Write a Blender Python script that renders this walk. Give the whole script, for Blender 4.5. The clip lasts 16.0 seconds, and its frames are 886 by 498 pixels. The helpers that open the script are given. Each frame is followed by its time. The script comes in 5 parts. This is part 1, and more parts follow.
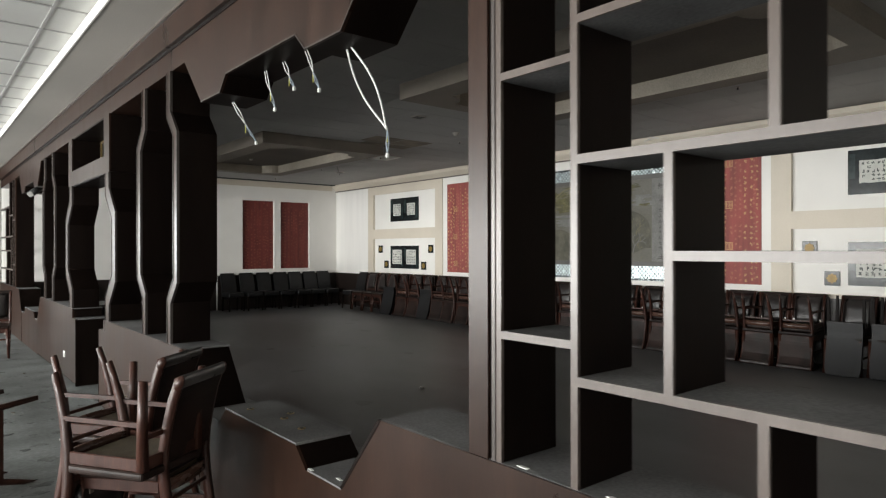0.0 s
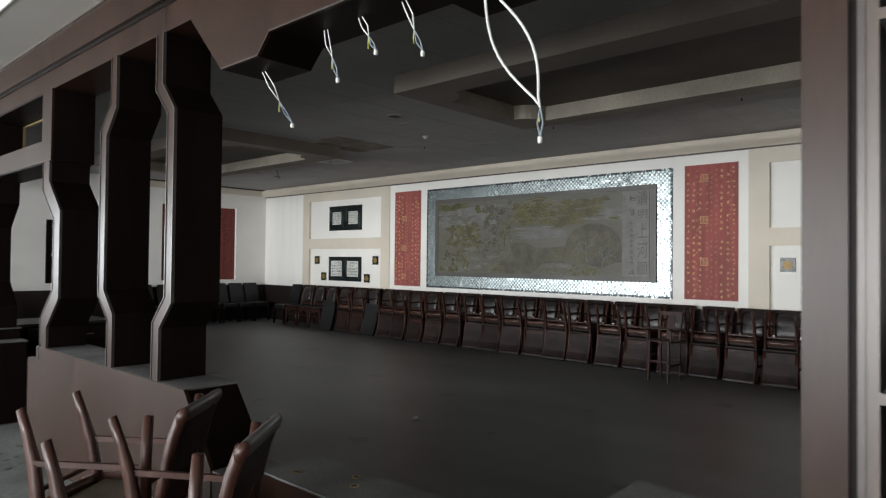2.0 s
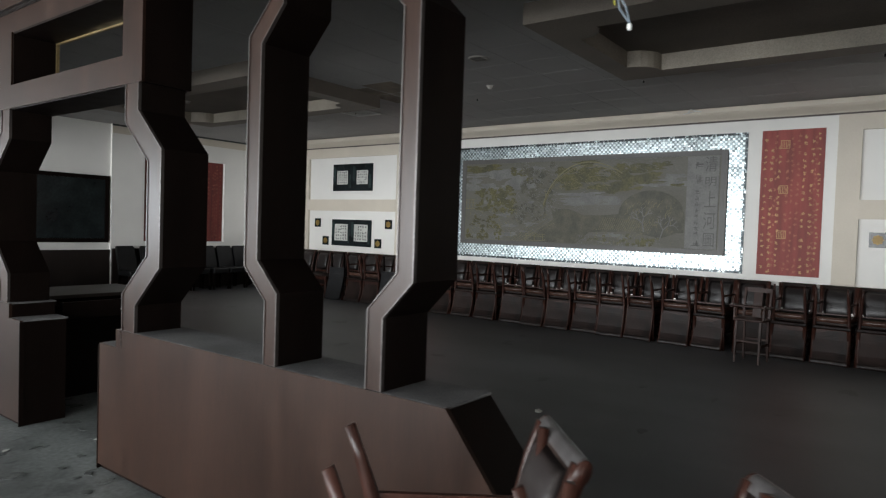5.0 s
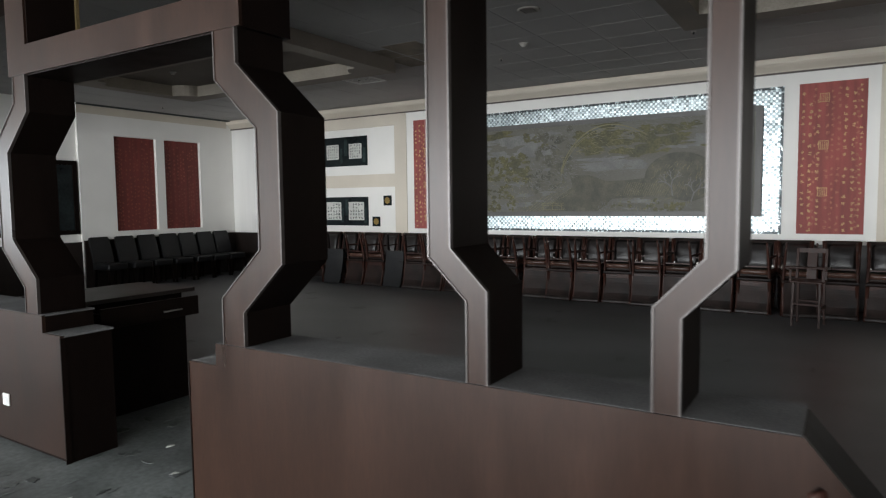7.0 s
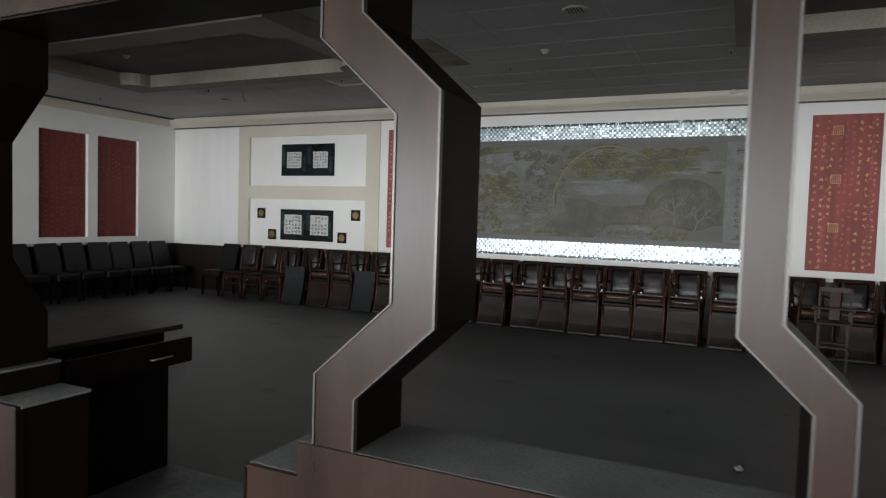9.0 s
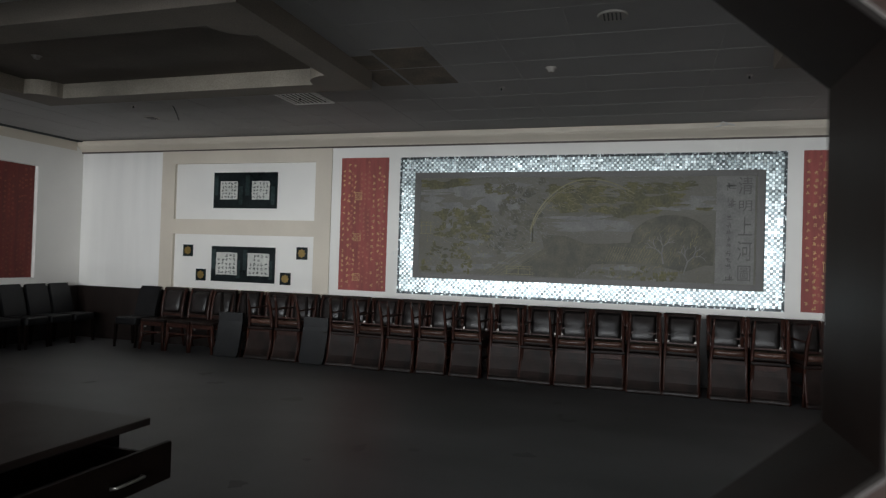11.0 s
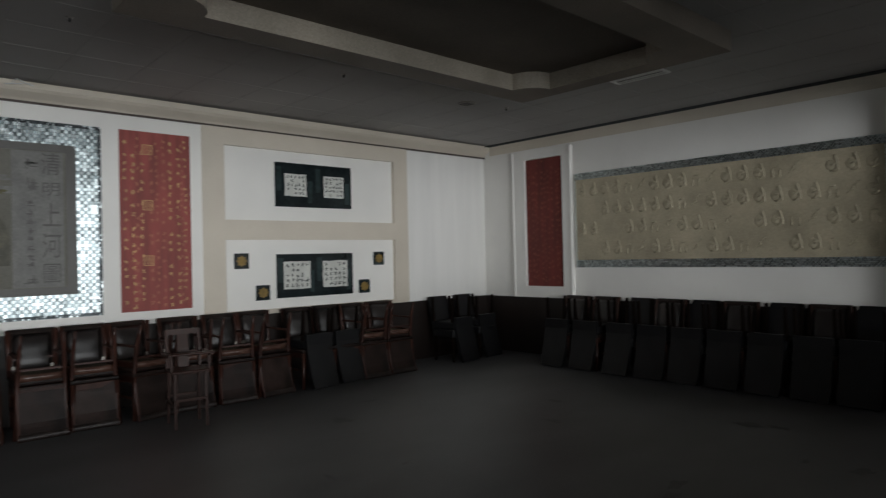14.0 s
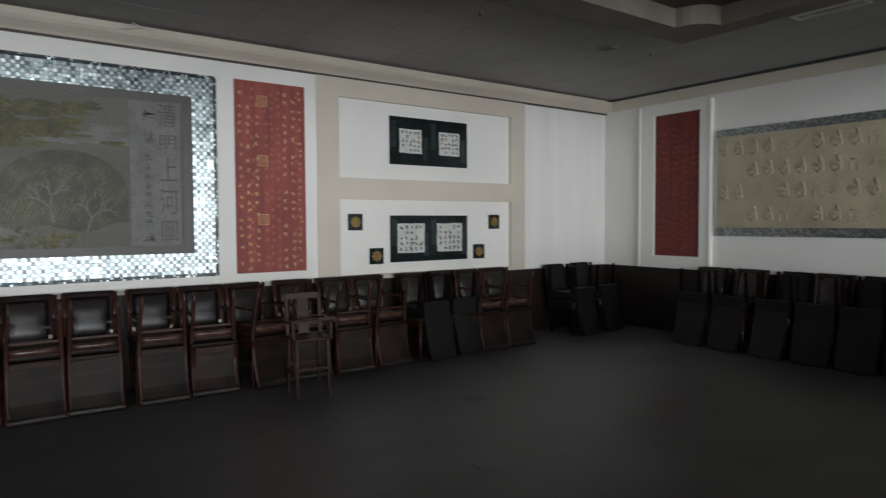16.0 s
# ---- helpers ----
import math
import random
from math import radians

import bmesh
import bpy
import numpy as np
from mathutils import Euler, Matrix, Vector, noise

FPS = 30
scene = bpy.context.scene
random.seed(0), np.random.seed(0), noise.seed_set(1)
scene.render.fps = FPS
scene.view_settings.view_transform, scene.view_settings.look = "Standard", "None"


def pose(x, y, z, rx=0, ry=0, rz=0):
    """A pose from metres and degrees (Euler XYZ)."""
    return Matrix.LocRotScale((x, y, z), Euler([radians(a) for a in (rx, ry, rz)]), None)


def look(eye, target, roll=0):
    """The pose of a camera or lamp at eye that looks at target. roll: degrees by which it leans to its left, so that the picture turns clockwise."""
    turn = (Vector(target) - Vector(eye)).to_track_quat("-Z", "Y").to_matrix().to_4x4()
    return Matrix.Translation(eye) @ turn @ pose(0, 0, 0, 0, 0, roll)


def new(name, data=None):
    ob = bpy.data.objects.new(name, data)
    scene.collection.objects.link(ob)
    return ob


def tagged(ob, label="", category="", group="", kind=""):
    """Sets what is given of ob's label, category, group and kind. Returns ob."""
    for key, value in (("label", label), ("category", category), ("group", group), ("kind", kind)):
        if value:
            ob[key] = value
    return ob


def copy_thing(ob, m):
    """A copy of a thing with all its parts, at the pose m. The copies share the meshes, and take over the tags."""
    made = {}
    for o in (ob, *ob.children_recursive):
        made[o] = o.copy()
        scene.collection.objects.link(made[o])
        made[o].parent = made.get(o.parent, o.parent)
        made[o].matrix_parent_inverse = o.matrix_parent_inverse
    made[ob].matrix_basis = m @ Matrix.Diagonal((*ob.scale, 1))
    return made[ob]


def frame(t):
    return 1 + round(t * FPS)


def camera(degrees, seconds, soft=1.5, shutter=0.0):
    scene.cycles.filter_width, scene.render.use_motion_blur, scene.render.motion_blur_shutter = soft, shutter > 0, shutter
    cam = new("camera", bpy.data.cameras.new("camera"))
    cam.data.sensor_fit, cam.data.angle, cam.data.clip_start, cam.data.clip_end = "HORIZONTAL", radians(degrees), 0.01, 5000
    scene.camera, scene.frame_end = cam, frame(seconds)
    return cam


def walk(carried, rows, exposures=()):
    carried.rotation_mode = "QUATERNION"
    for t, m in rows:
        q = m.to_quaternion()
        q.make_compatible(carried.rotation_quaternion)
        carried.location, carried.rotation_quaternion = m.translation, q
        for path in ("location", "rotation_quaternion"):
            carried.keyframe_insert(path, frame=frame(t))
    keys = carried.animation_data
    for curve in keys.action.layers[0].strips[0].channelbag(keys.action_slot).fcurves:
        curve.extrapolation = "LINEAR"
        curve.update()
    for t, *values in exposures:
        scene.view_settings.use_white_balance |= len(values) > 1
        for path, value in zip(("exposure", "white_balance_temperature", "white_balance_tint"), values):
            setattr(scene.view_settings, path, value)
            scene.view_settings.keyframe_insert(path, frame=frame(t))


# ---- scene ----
cam = camera(69.1, 16.0, soft=1.2, shutter=0.4)
PATH = [
    (0, (-0.211, 0.127, 1.586), (1.063, 1.669, 1.586), -0.1),
    (0.5, (-0.261, 0.441, 1.552), (1.051, 1.951, 1.547), 0.3),
    (1, (-0.342, 0.76, 1.566), (0.924, 2.308, 1.566), -0.1),
    (1.5, (-0.405, 1.076, 1.585), (0.974, 2.524, 1.605), 0.2),
    (2, (-0.401, 1.389, 1.595), (1.087, 2.724, 1.632), 0.6),
    (2.5, (-0.379, 1.724, 1.603), (1.144, 3.019, 1.66), 0.0),
    (3, (-0.418, 2.049, 1.598), (1.14, 3.303, 1.608), 1.0),
    (3.5, (-0.488, 2.358, 1.588), (1.086, 3.591, 1.556), 1.8),
    (6, (-0.782, 3.987, 1.555), (0.85, 5.139, 1.455), 1.2),
    (6.5, (-0.825, 4.301, 1.569), (0.83, 5.415, 1.437), 0.4),
    (7, (-0.736, 4.652, 1.549), (0.955, 5.709, 1.403), -0.7),
    (7.5, (-0.657, 5.002, 1.556), (1.03, 6.069, 1.428), -0.3),
    (8, (-0.601, 5.335, 1.583), (1.12, 6.348, 1.459), 0.8),
    (10.5, (0.208, 6.863, 1.599), (2.101, 7.506, 1.586), 1.3),
    (11, (0.362, 7.157, 1.589), (2.273, 7.746, 1.617), 1.8),
    (11.5, (0.569, 7.364, 1.58), (2.52, 7.801, 1.631), 1.8),
    (12, (0.847, 7.465, 1.591), (2.823, 7.771, 1.62), 0.4),
    (12.5, (1.075, 7.483, 1.6), (3.071, 7.356, 1.617), -0.3),
    (13, (1.297, 7.45, 1.608), (3.108, 6.601, 1.622), -0.3),
    (13.5, (1.552, 7.4, 1.607), (3.153, 6.201, 1.632), -1.4),
    (14, (1.766, 7.427, 1.605), (3.237, 6.072, 1.625), -1.3),
    (14.5, (1.953, 7.495, 1.606), (3.207, 5.936, 1.631), -0.8),
    (15, (2.155, 7.499, 1.597), (3.389, 5.926, 1.569), 0.0),
    (15.5, (2.42, 7.451, 1.59), (3.875, 6.082, 1.486), -0.6),
    (16, (2.672, 7.443, 1.586), (4.29, 6.269, 1.502), -0.3),
]
EXPOSURE = [(0, 0.02, 6900, 10), (2, -0.2, 6620, 10), (3.5, -0.44, 6520, 10), (7, -0.35, 6500, 10), (8, -0.4, 6480, 10), (10.5, -0.8, 6460, 10), (11.5, -0.92, 6430, 10), (12, -1.14, 6380, 10), (13.5, -0.95, 6480, 10), (14.5, -0.68, 6560, 10), (16, -0.58, 6450, 10)]
walk(cam, [(t, look(eye, target, roll)) for t, eye, target, roll in PATH], EXPOSURE)

# ---- daylight: an overcast sky through the tall west windows ----
WEST, EAST, NORTH, SOUTH = -11.0, 9.475, 16.76, -0.66
HALL_TOP, SIDE_TOP, SHELL_TOP = 3.47, 3.375, 3.60
WINDOWS = [(-3.4, 0.2), (0.6, 4.2), (4.6, 8.2), (8.6, 12.2), (12.6, 16.2)]
SILL, LINTEL = 0.15, 3.05
sky_world = bpy.data.worlds.new("overcast_sky")
sky_world.use_nodes = True
scene.world = sky_world
wn = sky_world.node_tree
sky = wn.nodes.new("ShaderNodeTexSky")
sky.sky_type, sky.sun_disc = "NISHITA", False
sky.sun_elevation, sky.sun_rotation = radians(50), radians(250)
wn.links.new(sky.outputs[0], wn.nodes["Background"].inputs[0])
wn.nodes["Background"].inputs[1].default_value = 0.1
sun = new("sun", bpy.data.lights.new("sun", "SUN"))
sun.data.energy, sun.data.angle, sun.data.color = 0.8, radians(15), (1.0, 0.97, 0.92)
sun.matrix_basis = look((0, 0, 0), (-0.35, 0.3, -1.0))
NORTH_WINDOW = (-7.5, -2.0, 0.8, 2.7)
DAYLIGHT = 800.0
for (a, b), share in zip(WINDOWS, (0.5, 0.7, 1.0, 1.3, 1.5)):
    lamp = new("window_daylight", bpy.data.lights.new("window_daylight", "AREA"))
    lamp.data.shape, lamp.data.size, lamp.data.size_y = "RECTANGLE", b - a - 0.1, LINTEL - SILL - 0.1
    lamp.data.energy, lamp.data.color = DAYLIGHT * share, (0.93, 0.97, 1.0)
    lamp.matrix_basis = look((WEST + 0.02, (a + b) / 2, (SILL + LINTEL) / 2), (0, (a + b) / 2, (SILL + LINTEL) / 2))
lamp = new("north_window_daylight", bpy.data.lights.new("north_window_daylight", "AREA"))
lamp.data.shape, lamp.data.size, lamp.data.size_y = "RECTANGLE", 5.4, 1.8
lamp.data.energy, lamp.data.color = 420.0, (0.86, 0.94, 1.0)
lamp.matrix_basis = look((-4.75, 17.58, 1.75), (-4.75, 0, 1.75))

# ---- materials ----
def material(name, colour, rough=0.6, metal=0.0, spread=0.12, scale=1.5, grain=40.0, bump=0.15, coat=0.0, stretch=(1, 1, 1), second=None, island=0.0, each=0.0, spec=0.5, sheen=0.0):
    """A surface with slow stains and a fine grain, in the object's own metres."""
    m = bpy.data.materials.new(name)
    m.use_nodes = True
    n, l = m.node_tree.nodes, m.node_tree.links
    b = n["Principled BSDF"]
    place = n.new("ShaderNodeTexCoord")
    mapping = n.new("ShaderNodeMapping")
    mapping.inputs["Scale"].default_value = stretch
    l.new(place.outputs["Object"], mapping.inputs["Vector"])
    noises = []
    for size, detail in ((scale, 5.0), (grain, 3.0)):
        k = n.new("ShaderNodeTexNoise")
        k.inputs["Scale"].default_value, k.inputs["Detail"].default_value = size, detail
        l.new(mapping.outputs[0], k.inputs["Vector"])
        noises.append(k)
    ramp = n.new("ShaderNodeValToRGB")
    dark = second or tuple(c * (1 - 1.6 * spread) for c in colour)
    light = tuple(min(1.0, c * (1 + spread)) for c in colour)
    ramp.color_ramp.elements[0].position, ramp.color_ramp.elements[1].position = 0.32, 0.68
    ramp.color_ramp.elements[0].color, ramp.color_ramp.elements[1].color = (*dark, 1), (*light, 1)
    l.new(noises[0].outputs[0], ramp.inputs[0])
    mix = n.new("ShaderNodeMix")
    mix.data_type, mix.blend_type = "RGBA", "OVERLAY"
    mix.inputs[0].default_value = min(1.0, 2.0 * spread)
    l.new(ramp.outputs[0], mix.inputs[6])
    l.new(noises[1].outputs[0], mix.inputs[7])
    last = mix.outputs[2]
    if island or each:
        source = n.new("ShaderNodeNewGeometry").outputs["Random Per Island"] if island else n.new("ShaderNodeObjectInfo").outputs["Random"]
        amount = island or each
        rng = n.new("ShaderNodeMapRange")
        rng.inputs["To Min"].default_value, rng.inputs["To Max"].default_value = 1 - amount, 1 + amount
        l.new(source, rng.inputs["Value"])
        hsv = n.new("ShaderNodeHueSaturation")
        l.new(rng.outputs[0], hsv.inputs["Value"])
        l.new(last, hsv.inputs["Color"])
        last = hsv.outputs[0]
    l.new(last, b.inputs["Base Color"])
    rr = n.new("ShaderNodeMapRange")
    rr.inputs["To Min"].default_value, rr.inputs["To Max"].default_value = max(0.02, rough * 0.8), min(1.0, rough * 1.2)
    l.new(noises[0].outputs[0], rr.inputs["Value"])
    l.new(rr.outputs[0], b.inputs["Roughness"])
    b.inputs["Metallic"].default_value, b.inputs["Coat Weight"].default_value = metal, coat
    b.inputs["Coat Roughness"].default_value, b.inputs["Specular IOR Level"].default_value = 0.15, spec
    b.inputs["Sheen Weight"].default_value, b.inputs["Sheen Roughness"].default_value = sheen, 0.45
    if bump:
        bp = n.new("ShaderNodeBump")
        bp.inputs["Strength"].default_value, bp.inputs["Distance"].default_value = bump, 0.004
        l.new(noises[1].outputs[0], bp.inputs["Height"])
        l.new(bp.outputs[0], b.inputs["Normal"])
    return m


WHITE = material("white_plaster", (0.85, 0.83, 0.79), 0.75, spread=0.04, scale=0.8, grain=90, bump=0.05)
WHITE_CLOTH = material("white_wall_cloth", (0.85, 0.835, 0.805), 0.65, spread=0.03, scale=1.2, grain=60, stretch=(1, 4, 0.3), bump=0.04)
CREAM = material("cream_paint", (0.66, 0.595, 0.50), 0.6, spread=0.05, scale=0.9, grain=80, bump=0.05)
RED = material("red_wall_cloth", (0.31, 0.075, 0.065), 0.7, spread=0.18, scale=2.5, grain=120, stretch=(1, 5, 0.6), bump=0.12)
RED_DARK = material("dark_red_wall_cloth", (0.17, 0.032, 0.026), 0.7, spread=0.2, scale=2.5, grain=120, stretch=(5, 1, 0.6), bump=0.12)
GILT = material("dull_gilt", (0.60, 0.38, 0.165), 0.55, 0.0, spread=0.2, bump=0.0)
GILT_FAINT = material("rubbed_gilt", (0.44, 0.17, 0.10), 0.6, spread=0.2, bump=0.0)
GILT_RED = material("faded_gilt", (0.27, 0.075, 0.045), 0.6, spread=0.15, bump=0.0)
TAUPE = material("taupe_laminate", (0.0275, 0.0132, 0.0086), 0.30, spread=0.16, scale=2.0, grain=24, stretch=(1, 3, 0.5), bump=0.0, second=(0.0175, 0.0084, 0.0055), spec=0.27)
EDGE = material("metal_edge_trim", (0.066, 0.056, 0.052), 0.30, 0.25, spread=0.08, bump=0.0)
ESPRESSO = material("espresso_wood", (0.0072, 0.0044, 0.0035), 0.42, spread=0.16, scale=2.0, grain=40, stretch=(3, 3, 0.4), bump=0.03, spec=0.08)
DUSTY = material("dusty_ledge", (0.150, 0.148, 0.149), 0.8, spread=0.25, scale=2.4, grain=90, bump=0.1, second=(0.085, 0.083, 0.083))
SHELF = material("shelf_veneer", (0.085, 0.066, 0.057), 0.3, spread=0.10, scale=2.0, grain=60, stretch=(1, 4, 0.5), bump=0.04)
WAINSCOT = material("dark_wainscot", (0.018, 0.012, 0.010), 0.40, spread=0.2, scale=1.5, grain=45, stretch=(3, 3, 0.4), bump=0.05)
# Hall floor is coloured darker than the window side to paint in shade.
CARPET = material("shaded_grey_carpet", (0.071, 0.070, 0.073), 0.46, spread=0.34, scale=0.8, grain=140, bump=0.25, second=(0.018, 0.0175, 0.0185), sheen=0.03, stretch=(1, 0.5, 1))
CONCRETE = material("worn_grey_floor", (0.155, 0.166, 0.163), 0.5, spread=0.3, scale=1.9, grain=30, bump=0.14, second=(0.075, 0.081, 0.079))
CARPET_STAIN = material("stained_carpet", (0.036, 0.034, 0.034), 0.46, spread=0.3, scale=3, grain=140, bump=0.25)
FLOOR_SCUFF = material("dusty_floor_scuff", (0.172, 0.182, 0.180), 0.6, spread=0.3, scale=9, grain=40, bump=0.1)
FLOOR_STAIN = material("damp_floor_stain", (0.098, 0.104, 0.101), 0.5, spread=0.4, scale=9, grain=40, bump=0.1)
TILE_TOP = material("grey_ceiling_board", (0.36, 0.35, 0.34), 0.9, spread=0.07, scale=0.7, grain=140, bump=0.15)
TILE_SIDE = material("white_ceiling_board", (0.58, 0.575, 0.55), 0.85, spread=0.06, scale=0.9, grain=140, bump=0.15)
STAINED = material("water_stained_board", (0.20, 0.165, 0.125), 0.9, spread=0.3, scale=2.5, grain=60, second=(0.12, 0.10, 0.08))
TBAR = material("ceiling_grid_bar", (0.62, 0.62, 0.62), 0.5, spread=0.05, bump=0.0)
# Ring shading is put into colour: lit inner face, darker soffit and outside.
COFFER_LIT = material("coffer_lit_face", (0.31, 0.272, 0.222), 0.65, spread=0.2, scale=1.2, grain=80, bump=0.05)
RING_SHADED = material("coffer_ring_shaded", (0.20, 0.170, 0.142), 0.7, spread=0.14, scale=1.2, grain=80, bump=0.05)
COFFER_TOP = material("coffer_inner_brown", (0.120, 0.098, 0.078), 0.75, spread=0.2, scale=0.9, grain=80, bump=0.05)
REDWOOD = material("red_brown_wood", (0.045, 0.0168, 0.0115), 0.36, spread=0.22, scale=5.0, grain=60, stretch=(3, 3, 0.4), bump=0.02, each=0.2, spec=0.32)
LEATHER = material("dark_brown_leather", (0.023, 0.0140, 0.0115), 0.42, spread=0.35, scale=5.0, grain=150, bump=0.15, each=0.3, spec=0.17)
# Redwood made paler, so the rail's gloss is painted into its base colour.
RAIL_WOOD = material("gloss_rail_wood", (0.080, 0.040, 0.029), 0.27, spread=0.2, scale=6.0, grain=60, stretch=(3, 1, 3), bump=0.01, each=0.3, spec=0.55)
LEATHER_PAD = material("worn_leather_pad", (0.022, 0.0175, 0.0165), 0.36, spread=0.28, scale=7.0, grain=150, bump=0.12, each=0.25, spec=0.62)
# Pale grey base paints in the window gloss on the two near chair tops.
PEELED_GLOSS = material("peeled_gloss_leather", (0.085, 0.080, 0.079), 0.30, spread=0.16, scale=16.0, grain=120, bump=0.12, second=(0.055, 0.050, 0.049), spec=0.8, coat=0.2)
HIGHWOOD = material("dull_brown_wood", (0.036, 0.0145, 0.0100), 0.45, spread=0.2, scale=4.0, grain=60, stretch=(3, 3, 0.4), bump=0.02, spec=0.28)
WORN_TOP = material("worn_leather_edge", (0.022, 0.0150, 0.0128), 0.38, spread=0.35, scale=14.0, grain=150, bump=0.2, each=0.2, spec=0.4)
BULKHEAD = material("shaded_grey_paint", (0.40, 0.375, 0.34), 0.8, spread=0.07, scale=0.7, grain=90, bump=0.04)
BLACK_HIDE = material("black_leather", (0.0075, 0.0075, 0.0085), 0.46, spread=0.25, scale=5.0, grain=150, bump=0.25, spec=0.35)
UNDER = material("tan_seat_underside", (0.105, 0.082, 0.054), 0.9, spread=0.3, scale=8, grain=120)
PEWTER = material("metal_bracket", (0.42, 0.40, 0.37), 0.3, 0.9, spread=0.05, bump=0.0)
MIRROR = material("mirror_mosaic", (0.60, 0.67, 0.68), 0.30, 1.0, spread=0.04, bump=0.0, island=0.22)
MIRROR_DARK = material("dark_mirror_mosaic", (0.22, 0.265, 0.275), 0.34, 1.0, spread=0.08, bump=0.0, island=0.5)
MIRROR_BLACK = material("black_mirror_chips", (0.055, 0.064, 0.068), 0.3, 0.85, spread=0.1, bump=0.0, island=0.6)
GROUT = material("mosaic_backing", (0.06, 0.065, 0.065), 0.8, spread=0.1)
MURAL = material("etched_mural_ground", (0.112, 0.107, 0.090), 0.5, spread=0.15, scale=1.1, grain=40, stretch=(1, 0.7, 2.2), bump=0.05, second=(0.092, 0.087, 0.064), spec=0.3)
MURAL_EDGE = material("mural_border", (0.078, 0.073, 0.066), 0.45, spread=0.10, scale=3, grain=60)
OLIVE = material("olive_etching", (0.076, 0.070, 0.027), 0.5, spread=0.4, scale=5, grain=30, bump=0.1, second=(0.055, 0.051, 0.026), spec=0.3)
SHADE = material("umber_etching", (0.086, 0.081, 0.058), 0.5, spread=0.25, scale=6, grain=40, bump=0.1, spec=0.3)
PALE = material("pale_etching", (0.140, 0.137, 0.128), 0.48, spread=0.15, scale=5, grain=40, bump=0.1, spec=0.4)
SCRIPT = material("dark_script_etching", (0.066, 0.063, 0.056), 0.5, spread=0.15, bump=0.0)
MURAL_GILT = material("gilt_etching", (0.175, 0.155, 0.068), 0.45, 0.1, spread=0.15, bump=0.0)
RELIEF = material("tan_relief_panel", (0.44, 0.385, 0.275), 0.5, spread=0.12, scale=2.0, grain=50, bump=0.2)
SLATE = material("dark_glass_plate", (0.012, 0.017, 0.018), 0.17, spread=0.3, scale=3, grain=20, bump=0.0, second=(0.006, 0.009, 0.010), spec=0.28)
TEAL = material("dark_teal_plate", (0.03, 0.045, 0.045), 0.18, spread=0.3, scale=3, grain=20, bump=0.0, spec=0.28)
PAPER = material("calligraphy_paper", (0.60, 0.60, 0.56), 0.8, spread=0.08, scale=6, grain=60)
INK = material("ink", (0.085, 0.095, 0.09), 0.8, spread=0.3, bump=0.0)
GOLD = material("gold_leaf", (0.26, 0.165, 0.04), 0.45, 0.2, spread=0.2, scale=8)
CABLE = material("white_cable", (0.75, 0.75, 0.72), 0.5, spread=0.05, bump=0.0)
CABLE_YELLOW = material("yellow_green_cable", (0.45, 0.42, 0.06), 0.5, spread=0.1, bump=0.0)
CABLE_GREY = material("blue_grey_cable", (0.20, 0.24, 0.28), 0.5, spread=0.1, bump=0.0)
PLASTIC = material("white_plastic", (0.75, 0.75, 0.72), 0.4, spread=0.04, bump=0.0)
DARK_HOLE = material("black_plastic", (0.015, 0.015, 0.015), 0.5, spread=0.1, bump=0.0)
BRASS = material("brass_trim", (0.45, 0.33, 0.16), 0.3, 0.8, spread=0.1, bump=0.0)
ROAD = material("outside_paving", (0.30, 0.30, 0.29), 0.9, spread=0.15, scale=0.2, grain=8)


# ---- builders ----
def box(bm, x0, x1, y0, y1, z0, z1):
    v = [bm.verts.new((x, y, z)) for x in (x0, x1) for y in (y0, y1) for z in (z0, z1)]
    for f in ((0, 1, 3, 2), (4, 6, 7, 5), (0, 4, 5, 1), (2, 3, 7, 6), (0, 2, 6, 4), (1, 5, 7, 3)):
        bm.faces.new([v[i] for i in f])
    return v


def boxes(*dims):
    bm = bmesh.new()
    for d in dims:
        box(bm, *d)
    return bm


def soft_box(x0, x1, y0, y1, z0, z1, r=0.015, segments=2):
    bm = boxes((x0, x1, y0, y1, z0, z1))
    bmesh.ops.bevel(bm, geom=bm.edges[:], offset=r, segments=segments, affect="EDGES", profile=0.6)
    return bm


def prism(bm, outline, a, b, axis="x"):
    """A flat outline of (u, v) carried along an axis: x: (y, z); y: (x, z); z: (x, y)."""
    def at(u, v, w):
        return {"x": (w, u, v), "y": (u, w, v), "z": (u, v, w)}[axis]
    low = [bm.verts.new(at(u, v, a)) for u, v in outline]
    high = [bm.verts.new(at(u, v, b)) for u, v in outline]
    bm.faces.new(low)
    bm.faces.new(high[::-1])
    for i in range(len(outline)):
        j = (i + 1) % len(outline)
        bm.faces.new((low[i], high[i], high[j], low[j]))
    return bm


def sweep(bm, points, half_a, half_b, side=(0, 1, 0), taper=1.0):
    """A squared bar along a line of points; half_a lies along side."""
    rings, side = [], Vector(side).normalized()
    for i, p in enumerate(points):
        ahead = (Vector(points[min(i + 1, len(points) - 1)]) - Vector(points[max(i - 1, 0)])).normalized()
        other = ahead.cross(side).normalized()
        k = 1 + (taper - 1) * i / max(1, len(points) - 1)
        rings.append([bm.verts.new(Vector(p) + side * (sa * half_a * k) + other * (sb * half_b * k)) for sa, sb in ((-1, -1), (1, -1), (1, 1), (-1, 1))])
    for r, s in zip(rings, rings[1:]):
        for i in range(4):
            bm.faces.new((r[i], r[(i + 1) % 4], s[(i + 1) % 4], s[i]))
    bm.faces.new(rings[0][::-1])
    bm.faces.new(rings[-1])
    return bm


